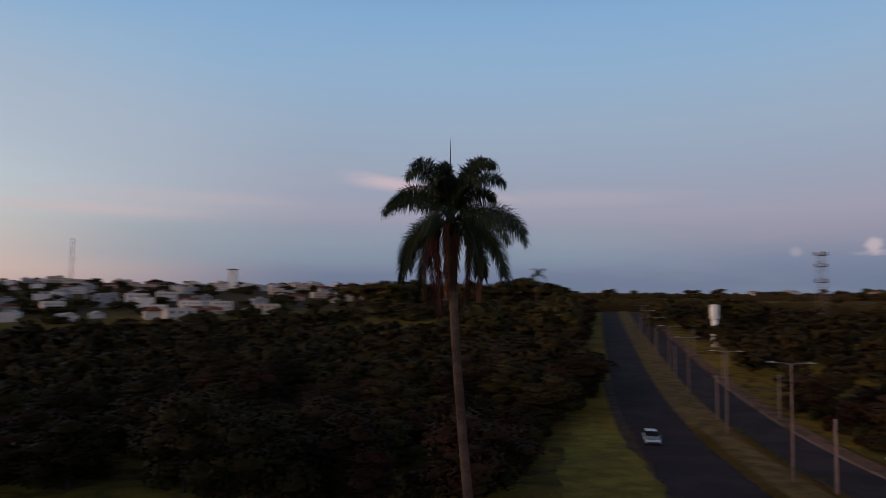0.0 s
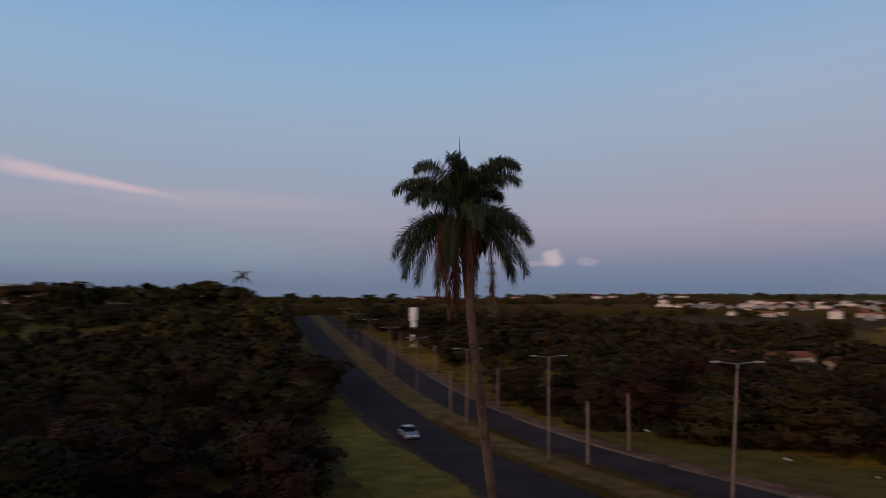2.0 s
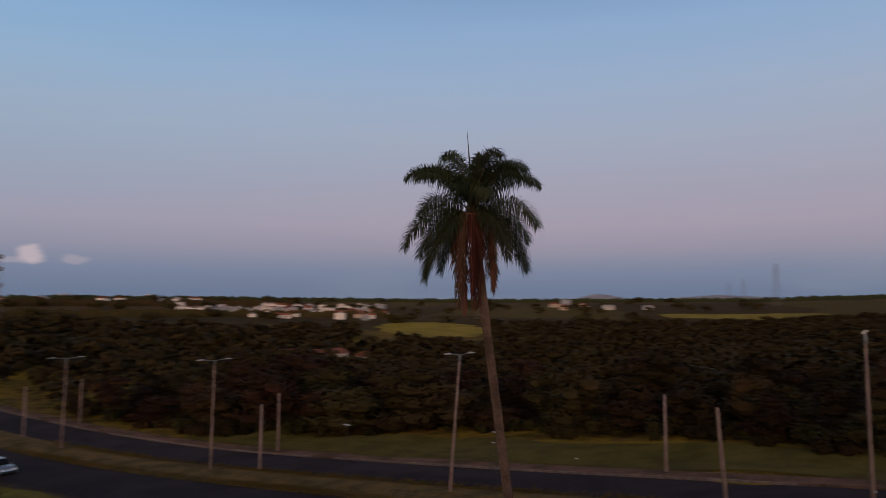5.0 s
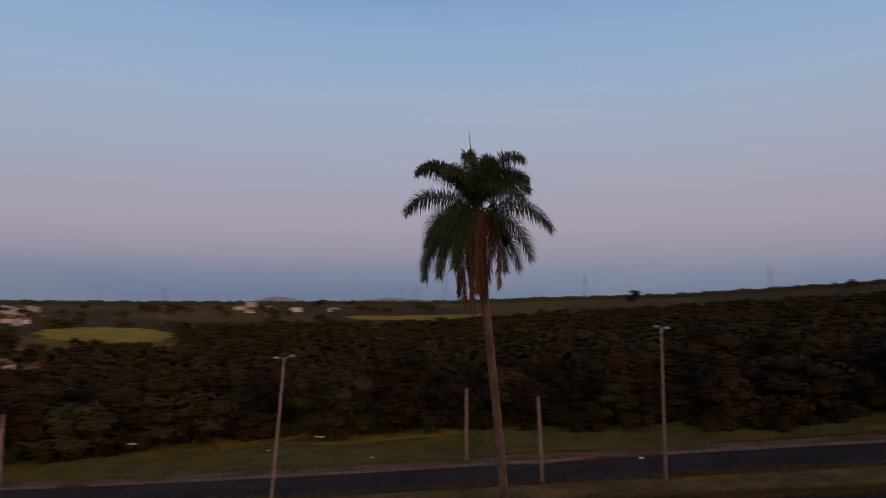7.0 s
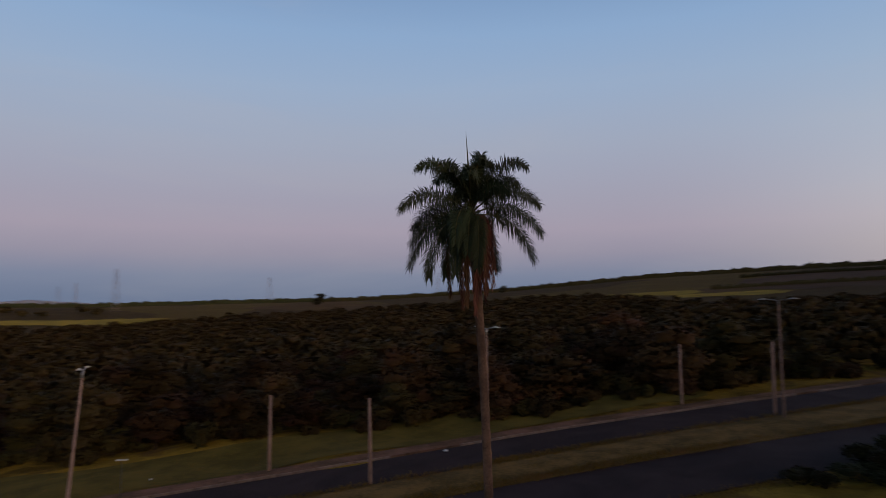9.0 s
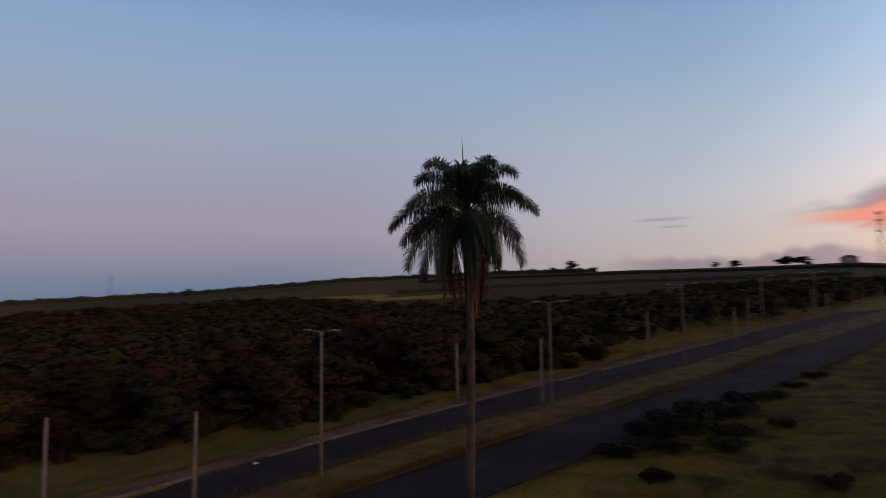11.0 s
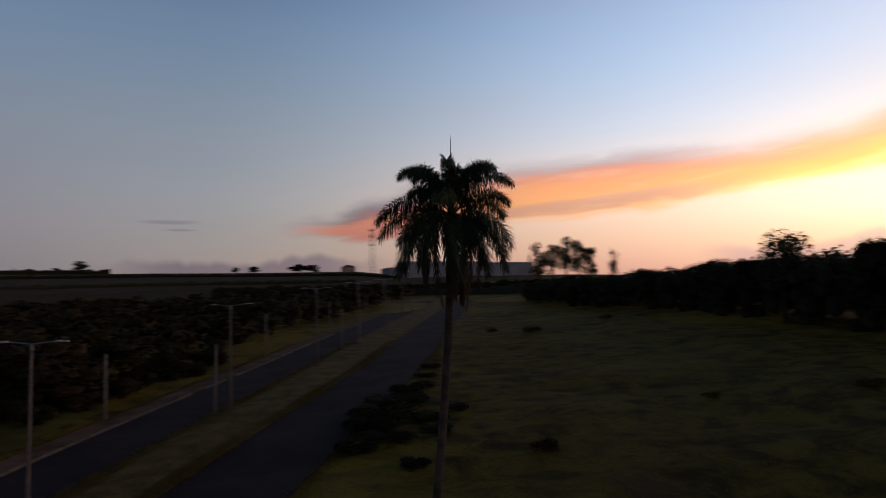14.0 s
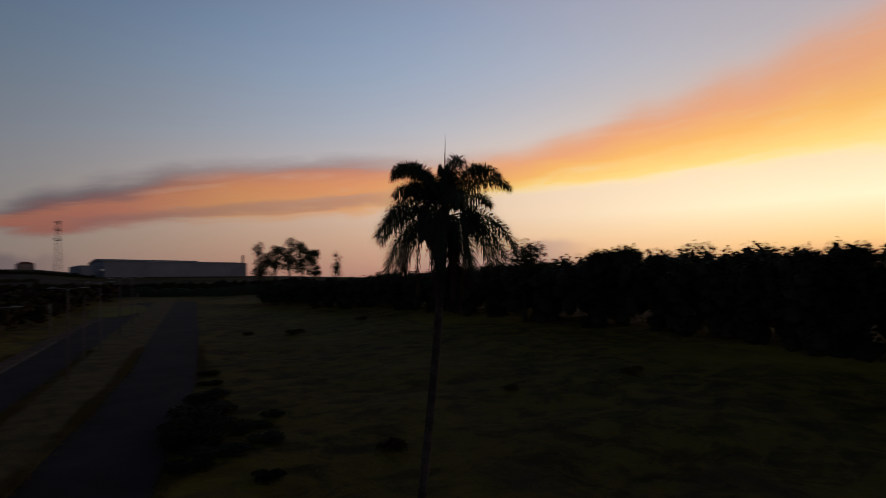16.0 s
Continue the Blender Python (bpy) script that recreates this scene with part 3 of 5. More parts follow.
def build_kerbs():
    """Single kerbstones along the far side, some of them missing."""
    bm = bmesh.new()
    box(bm, 0, 0, 0.06, 0.17, 2.94, 0.42, 0.02)
    stone = bpy.data.meshes.new("kerbstone")
    bm.to_mesh(stone)
    bm.free()
    stone.materials.append(KERB)
    lay = random.Random(3)
    for u, s0, s1, name in ((33.09, -110, 130, "kerb_far"),):
        kerb = thing(name, (0, 0, 0), "pale worn concrete kerb beside the carriageway", "kerb", kind="structure")
        for s in np.arange(s0, s1, 3.0):
            if lay.random() < 0.12:
                continue
            x, y = xy(s, u + (float(parting(s)) if u < 21.6 else 0.0))
            x2, y2 = xy(s + 1, u + (float(parting(s + 1)) if u < 21.6 else 0.0))
            slope = math.atan2(float(road_z(s + 1) - road_z(s)), 1.0)
            ob = new("kerbstone", stone)
            ob.parent = kerb
            turn = math.degrees(math.atan2(-(x2 - x), y2 - y))
            ob.matrix_basis = pose(float(x), float(y), float(road_z(s)) - lay.uniform(0, 0.05), math.degrees(slope), lay.uniform(-2, 2), turn + lay.uniform(-0.6, 0.6))


build_kerbs()


# ---- the palm ----
def trunk_at(z):
    zs = [2.0, 5.0, 8.35, 11.05, 13.8, 16.5, 18.3]
    return np.interp(z, zs, [1.22, 0.86, 0.52, 0.30, 0.12, 0.03, 0.0]), np.interp(z, zs, [-2.15, -1.73, -1.32, -1.02, -0.70, -0.38, -0.18])


def frond_mesh(name, spine, spread, seed, count=200, dead=False):
    """One frond along a spine of places: its stalk, and two rows of leaflets that stand off and hang over at their ends."""
    rng = np.random.default_rng(seed)
    spine = np.asarray(spine, float)
    n = len(spine)
    t = np.linspace(0, 1, n)
    stalk = tube(spine, np.interp(t, [0, 0.1, 0.25, 1], [0.06, 0.032, 0.024, 0.006]), 5)
    tang = np.gradient(spine, axis=0)
    tang /= np.linalg.norm(tang, axis=1)[:, None]
    vs, fs, at = [], [], 0
    for k in range(count):
        for side in (-1, 1):
            if rng.random() < (0.08 if not dead else 0.12):
                continue
            q = min(0.17 + 0.825 * (k + rng.uniform(-0.4, 0.4)) / (count - 1), 0.995)
            i = min(int(q * (n - 1)), n - 2)
            f = q * (n - 1) - i
            base, fwd = spine[i] * (1 - f) + spine[i + 1] * f, tang[i]
            across = np.cross(fwd, [0, 0, 1.0]) + np.array([0, 1e-4, 0])
            across /= np.linalg.norm(across)
            up = np.cross(across, fwd)
            ln = spread * (0.42 + 0.58 * math.sin(math.pi * min(0.12 + 0.86 * q, 1.0))) * rng.uniform(0.82, 1.1)
            if dead:        # folded close along the stalk
                out = fwd * rng.uniform(0.8, 1.2) + across * side * rng.uniform(0.05, 0.5) + up * rng.uniform(-0.42, 0.42)
                bend, fall = 0.8, -0.5
            else:           # in three ranks, one of them raised
                rank = (0.85, 0.3, -0.2)[(k + (side > 0)) % 3]
                out = fwd * (0.26 + 0.42 * q * q + rng.normal(0, 0.08)) + across * side * (0.72 - 0.2 * abs(rank)) + up * (rank + rng.normal(0, 0.08))
                bend, fall = (0.75, -0.45 + rng.normal(0, 0.15)) if rank > 0.5 else (0.34, -1.0 + rng.normal(0, 0.1))
                out[2] -= 0.4 * (0.25 + max(0.0, -fwd[2]))
            out /= np.linalg.norm(out)
            p1 = base + out * ln * 0.5 + np.array([0, 0, -0.03 * ln])
            p2 = p1 + (out * bend + np.array([0, 0, fall])) * ln * 0.52
            w = (0.0175 if not dead else 0.026) * rng.uniform(0.8, 1.3)
            wide = fwd * w * 0.8 + across * side * w * -0.3
            vs += [base - wide * 0.5, base + wide * 0.5, p1 - wide, p1 + wide, p2 - wide * 0.1, p2 + wide * 0.1]
            fs += [(at, at + 1, at + 3, at + 2), (at + 2, at + 3, at + 5, at + 4)]
            at += 6
    return mesh_of(name + "_stalk", *stalk, DEAD if dead else FROND_STEM, True), mesh_of(name, np.array(vs), np.array(fs), DEAD if dead else FROND)


def arch(rise, end, reach, drop, sway, n=26):
    """A spine that leaves the heart at one pitch and comes to its tip, reach out and drop up or down, at another."""
    far = math.hypot(reach, drop)
    a, b = radians(rise), radians(end)
    p = [np.array(q) for q in ((0.0, 0.0), (0.44 * far * math.cos(a), 0.44 * far * math.sin(a)), (reach - 0.36 * far * math.cos(b), drop - 0.36 * far * math.sin(b)), (reach, drop))]
    t = np.linspace(0, 1, n)[:, None]
    c = (1 - t) ** 3 * p[0] + 3 * t * (1 - t) ** 2 * p[1] + 3 * t * t * (1 - t) * p[2] + t ** 3 * p[3]
    return np.stack([c[:, 0], sway * far * t[:, 0] ** 2, c[:, 1]], 1)


def build_palm():
    x0, y0 = trunk_at(2.0)
    base = float(land(x0, y0))
    palm = thing("palm_tree", (float(x0), float(y0), base), "tall slender palm, drooping green fronds over a dead brown skirt", "palm tree")
    origin = np.array([float(x0), float(y0), base])
    zs = np.linspace(base - 0.4, 17.7, 90)
    tx, ty = trunk_at(zs)
    tx = np.convolve(np.pad(tx, 6, mode="reflect", reflect_type="odd"), np.ones(13) / 13, "valid")
    ty = np.convolve(np.pad(ty, 6, mode="reflect", reflect_type="odd"), np.ones(13) / 13, "valid")
    pts = np.stack([tx, ty, zs], 1) - origin
    rad = np.interp(zs, [base, base + 0.7, 8, 14, 16.6, 17.7], [0.27, 0.19, 0.165, 0.15, 0.16, 0.20])
    rad = rad * (1 + 0.03 * np.sign(np.sin(zs * 21)))
    part("trunk", mesh_of("palm_trunk", *tube(pts, rad, 16, 0.012, 4), PALM_BARK, True), None, palm, "grey-brown ringed palm trunk, slightly leaning")
    heart = np.array([0.0, -0.2, 18.0]) - origin
    sheath = [heart + np.array([0, 0, h]) for h in (-0.75, -0.4, -0.1, 0.3, 0.75)]
    part("crownshaft", mesh_of("crownshaft", *tube(sheath, [0.20, 0.26, 0.23, 0.13, 0.05], 12, 0.1, 9), SHEATH, True), None, palm, "fibrous brown-green crownshaft")
    spear = np.array([heart + np.array([0.02 * k, 0.02 * k, 0.4 + 0.53 * k]) for k in range(6)])
    spear[:, :2] += (np.array([0.0, 0.0]) - origin[:2] - spear[-1, :2]) * (np.linspace(0, 1, 6)[:, None])
    part("spear", mesh_of("spear", *tube(spear, [0.05, 0.045, 0.035, 0.026, 0.016, 0.004], 6), FROND_STEM, True), None, palm, "upright unopened spear leaf")
    # heading of the tip, how far out it lies, and how far over or under the heart
    live = [(18, 1.92, 1.42), (80, 1.82, 1.30), (128, 1.72, 1.62), (152, 1.95, 1.50), (235, 0.7, 1.62), (231, 1.90, 1.50), (290, 1.55, 1.52),
            (158, 2.20, 0.92), (247, 2.45, 0.12), (205, 1.75, 1.05), (314, 2.25, 0.88), (338, 2.20, 1.12), (20, 2.42, 0.12), (100, 1.45, 0.72), (278, 2.05, 0.45),
            (84, 2.72, -0.30), (103, 2.48, -0.70), (200, 2.52, -0.62), (132, 2.25, -0.80), (325, 2.38, -1.22), (62, 2.15, -0.95),
            (228, 2.08, -1.60), (130, 2.05, -1.80), (298, 1.85, -1.90), (330, 1.60, -2.10), (14, 1.66, -2.15), (48, 2.08, -1.78), (97, 1.90, -2.00), (153, 1.80, -1.80), (312, 2.0, -1.50)]
    for k, (head, reach, drop) in enumerate(live):
        rise = float(np.interp(drop, [-2.2, -1.2, -0.4, 0.3, 1.0, 1.6, 2.0], [12, 24, 34, 44, 58, 72, 84]))
        end = float(np.interp(drop, [-2.2, -1.2, -0.4, 0.3, 1.0, 1.6, 2.0], [-86, -76, -62, -50, -44, -40, -20]))
        stalk, leaves = frond_mesh("frond", arch(rise, end, reach * 1.05, drop, 0.10 * math.sin(5.1 * k)), 0.60 if drop > 0.2 else 0.64, 40 + k)
        ob = part("frond", stalk, None, palm, "arching green palm frond")
        ob.matrix_basis = Matrix.Translation(Vector(heart + np.array([0, 0, 0.1 + 0.08 * drop]))) @ pose(0, 0, 0, 0, 0, 90 - head)
        tagged(part("leaflet_fringe", leaves, None, ob), kind="stuff")
    # dry fronds, folded and hanging: heading, how far out, how long
    hanging = [(280, 0.90, 2.9), (295, 0.46, 3.7), (230, 0.48, 3.3), (60, 0.82, 3.0), (120, 1.05, 2.8), (200, 0.82, 2.7), (325, 0.50, 3.4), (15, 0.42, 3.1), (170, 0.36, 3.2), (92, 0.44, 3.4), (250, 0.36, 3.0), (262, 0.62, 2.9)]
    for k, (head, reach, length) in enumerate(hanging):
        stalk, leaves = frond_mesh("dead_frond", arch(25, -90, reach, -length * 0.9, 0.02 * math.sin(3 * k)), 0.5, 90 + k, 130, True)
        ob = part("dead_frond", stalk, None, palm, "hanging dry reddish-brown frond")
        ob.matrix_basis = Matrix.Translation(Vector(heart + np.array([0, 0, -0.05]))) @ pose(0, 0, 0, 0, 0, 90 - head)
        tagged(part("leaflet_fringe", leaves, None, ob), kind="stuff")


build_palm()


# ---- posts and lamps ----
def at_road(s, u, up=0.0):
    x, y = xy(s, u)
    return float(x), float(y), float(max(land(x, y), road_z(s))) + up


def street_lamp(at, height=10.0, lean=(0, 0), turn=0.0):
    lamp = thing("street_lamp", at, "tall concrete street lamp with two white luminaires, unlit", "street lamp", "lamps along the median")
    bm = bmesh.new()
    rod(bm, (0, 0, -0.4), (0, 0, height - 0.25), 0.12, 0.07, 12)
    part("pole", bm, CONCRETE, lamp, "tapered grey concrete pole", True)
    bm = bmesh.new()
    rod(bm, (0, 0, height - 0.5), (0, 0, height - 0.05), 0.085, 0.085, 10)
    part("collar", bm, STEEL, lamp, "", True)
    for side in (-1, 1):
        pts = [(0.08 * side, 0, height - 0.07), (0.45 * side, 0, height - 0.03), (0.95 * side, 0, height + 0.02), (1.35 * side, 0, height + 0.04)]
        arm = part("arm", mesh_of("lamp_arm", *tube(pts, [0.035] * 4, 8), STEEL, True), None, lamp)
        bm = bmesh.new()
        box(bm, 1.72 * side, 0, height + 0.06, 0.72, 0.24, 0.065, 0.02)
        box(bm, 1.55 * side, 0, height + 0.11, 0.30, 0.16, 0.045, 0.015)
        part("luminaire", bm, LUMINAIRE, arm, "flat white lamp head")
    lamp.matrix_basis = pose(*at, lean[0], lean[1], turn)
    return lamp


def post(at, height=6.4, lean=(0, 0), turn=0.0):
    ob = thing("concrete_post", at, "plain pale concrete post with no wires, standing bare", "post", "bare posts along the road")
    bm = bmesh.new()
    rod(bm, (0, 0, -0.4), (0, 0, height), 0.145, 0.105, 10)
    part("shaft", bm, CONCRETE, ob, "", True)
    for z in (height - 0.25, height - 0.75):
        bm = bmesh.new()
        rod(bm, (-0.17, 0, z), (0.17, 0, z), 0.02, 0.02, 6)
        part("bolt", bm, STEEL, ob)
    ob.matrix_basis = pose(*at, lean[0], lean[1], turn)
    return ob


ROAD_TURN = -17.8
leaning = street_lamp((27.5, 7.7, 1.45), 10.0, (0, 0), ROAD_TURN)
leaning.matrix_basis = pose(27.5, 7.7, 1.45, 4.2, 0, 0) @ pose(0, 0, 0, 0, 0, ROAD_TURN)
lamp = street_lamp((35.6, 33.3, -0.55), 10.4, (0, 0.5), ROAD_TURN)
street_lamp((19.1, -17.7, 3.5), 10.05, (0, -0.4), ROAD_TURN)
street_lamp((10.4, -43.3, 5.8), 9.8, (0, 0), ROAD_TURN)
for s, turn in ((69.5, 1), (97, -1), (124, 2), (151, 0), (178, 1), (205, 0), (-65.5, 0), (-93, 1), (-120, 0), (-147, 0)):
    copy_thing(lamp, pose(*at_road(s, 24.0, 0.25), 0, 0.6 * turn, ROAD_TURN))
bare = post((36.0, 28.3, -0.65), 6.45, (0, 0.4))
for at, lean in (((24.05, -11.0, 2.3), (-4.0, -5.2)), ((34.2, -7.9, 1.75), (0, -0.6)), ((46.4, 32.1, -0.9), (0, 0)), ((21.5, -45.4, 5.0), (0, 0)), ((11.9, -44.7, 5.5), (0, -0.8))):
    copy_thing(bare, pose(*at, lean[0], lean[1], 0))
for s, u in ((84.4, 34.5), (124, 34.5), (164, 34.5), (80.7, 25.2), (126, 25.4), (168, 25.4), (-77, 35.0), (-117, 35.0), (-157, 35), (-85, 25.2), (-131, 25.0), (-176, 25.0)):
    copy_thing(bare, pose(*at_road(s, u, 0.05), 0, 0.7 * math.sin(s), 0))


# ---- trees and scrub ----
def crown_points(rng, lobes, n):
    """Places for leaves on and within a heap of rounded lobes, (x, y, z, rx, ry, rz), and the way outwards at each."""
    lobes = np.asarray(lobes, float)
    size = (lobes[:, 3] * lobes[:, 4] * lobes[:, 5]) ** 0.67
    pick = rng.choice(len(lobes), n, p=size / size.sum())
    d = rng.standard_normal((n, 3))
    d /= np.linalg.norm(d, axis=1)[:, None]
    d[:, 2] = np.where(rng.random(n) < 0.7, np.abs(d[:, 2]), d[:, 2])
    r = rng.uniform(0.55, 1.08, (n, 1)) ** 0.6
    bumps = 1 + 0.16 * np.sin(d[:, :1] * 5 + pick[:, None]) * np.sin(d[:, 1:2] * 6 + 2 * pick[:, None])
    out = d / lobes[pick, 3:] * lobes[pick, 3:].mean(1)[:, None] + np.array([0, 0, 0.6]) + rng.normal(0, 0.35, (n, 3))
    return lobes[pick, :3] + d * r * bumps * lobes[pick, 3:], out / np.linalg.norm(out, axis=1)[:, None]


def tree(at, height, width, seed, mat, cards, size, label, name="tree", group="woodland trees", tall=0.14, lobes=13, core=0.72, plump=(0.17, 0.28)):
    rng = np.random.default_rng(seed)
    ob = thing(name, at, label, "tree", group)
    rad = 0.022 * height
    lean = rng.normal(0, 0.04, 2) * height
    stem = [(0, 0, -0.4), (lean[0] * 0.3, lean[1] * 0.3, height * 0.3), (lean[0] * 0.7, lean[1] * 0.7, height * 0.6), (lean[0], lean[1], height * 0.86)]
    chunks = [tube(stem, [rad * 1.3, rad, rad * 0.7, rad * 0.2], 7, 0.05, seed)]
    heap = []
    for k in range(lobes):
        a = k * 2.4 + rng.uniform(-0.4, 0.4)
        far = width * 0.5 * rng.uniform(0.25, 0.72)
        z = height * rng.uniform(tall, 0.86)
        c = np.array([lean[0] * 0.6 + far * math.cos(a), lean[1] * 0.6 + far * math.sin(a), z])
        heap.append((*c, width * rng.uniform(*plump), width * rng.uniform(*plump), height * rng.uniform(0.55 * plump[0], 0.6 * plump[1])))
        foot = np.array([lean[0] * 0.4, lean[1] * 0.4, height * rng.uniform(0.28, 0.5)])
        chunks.append(tube([foot, (foot + c) / 2 + (0, 0, 0.04 * height), c], [rad * 0.5, rad * 0.32, rad * 0.1], 5))
    heap.append((lean[0] * 0.8, lean[1] * 0.8, height * 0.84, width * 0.24, width * 0.24, height * 0.15))
    part("trunk", mesh_of("trunk", *joined(chunks), BARK, True), None, ob, "forked brown trunk with limbs")
    v, f, ways = foliage(rng, heap, cards, size, core)
    part("crown", mesh_of("crown", v, f, mat, normals=ways), None, ob)
    return ob


def bush(at, height, width, seed, mat, cards, size, label, group="bushes", core=0.72):
    rng = np.random.default_rng(seed)
    ob = thing("bush", at, label, "bush", group)
    heap = [(width * 0.3 * math.cos(k * 2.1), width * 0.3 * math.sin(k * 2.1), height * rng.uniform(0.35, 0.6), width * 0.28, width * 0.28, height * 0.38) for k in range(5)]
    stems = [tube([(0, 0, -0.2), (h[0] * 0.5, h[1] * 0.5, h[2] * 0.6), h[:3]], [0.05, 0.035, 0.012], 4) for h in heap]
    part("stem", mesh_of("stem", *joined(stems), BARK), None, ob)
    v, f, ways = foliage(rng, heap, cards, size, core)
    part("foliage", mesh_of("foliage", v, f, mat, normals=ways), None, ob)
    return ob


def far_crowns(name, spots, mat, label, cards, seed, size=0.085):
    """Many far trees as one object: spots are (x, y, height, width)."""
    rng = np.random.default_rng(seed)
    chunks, ways = [], []
    for x, y, h, w in spots:
        z = float(land(x, y))
        close = 1.0 if math.hypot(x, y) > 170 else 0.55          # finer leaves on the nearer ones
        heap = [(x + w * 0.27 * math.cos(a), y + w * 0.27 * math.sin(a), z + h * rng.uniform(0.5, 0.78), w * 0.27, w * 0.27, h * 0.2) for a in rng.uniform(0, 6.28, 4)]
        heap.append((x, y, z + h * 0.8, w * 0.25, w * 0.25, h * 0.2))
        heap.append((x, y, z + h * 0.3, w * 0.36, w * 0.36, h * 0.26))
        v, f, out = foliage(rng, heap, int(cards * (2.4 if close < 1 else 1.0)), w * size * close, 0.62, 4, 6, long=1.3)
        chunks.append((v, f)), ways.append(out)
    ob = part(name, mesh_of(name, *joined(chunks), mat, normals=np.concatenate(ways)), None)
    return tagged(ob, label, "woods", kind="stuff")


WOOD_EDGE_S = [-400, -120, -60, -20, -6, 12, 33, 60, 100, 400]
WOOD_EDGE_U = [46, 44, 42, 43, 49, 54, 55, 42, 41, 41]


def scatter(rng, n, s_range, u_range, keep, gap):
    """Up to n places in a stretch of the plan, no two nearer than gap."""
    got, cells = [], {}
    for _ in range(n * 30):
        if len(got) >= n:
            break
        s, u = rng.uniform(*s_range), rng.uniform(*u_range)
        x, y = (float(v) for v in xy(s, u))
        if not keep(s, u, x, y):
            continue
        c = (int(x // gap), int(y // gap))
        if any((x - a) ** 2 + (y - b) ** 2 < gap * gap for i in (-1, 0, 1) for j in (-1, 0, 1) for a, b in cells.get((c[0] + i, c[1] + j), ())):
            continue
        cells.setdefault(c, []).append((x, y))
        got.append((x, y))
    return got


def east_wood(s, u, x, y):
    return u > np.interp(s, WOOD_EDGE_S, WOOD_EDGE_U)


def north_wood(s, u, x, y):
    return y > 29 + 0.04 * abs(x) and s > 25 and u < np.interp(s, [30, 45, 70, 95, 120, 170, 260], [-2.0, -0.4, 1.4, 7.0, 7.6, 7.0, 6.0])


def on_land(x, y, up=-0.1):
    return x, y, float(land(x, y)) + up


def plant(kinds, spots, rng, low, high):
    for k, (x, y) in enumerate(spots):
        g = rng.uniform(low, high)
        copy_thing(kinds[k % len(kinds)], Matrix.Translation(on_land(x, y)) @ pose(0, 0, 0, 0, 0, rng.uniform(0, 360)) @ Matrix.Diagonal((g * rng.uniform(0.85, 1.2), g * rng.uniform(0.85, 1.2), g, 1)))


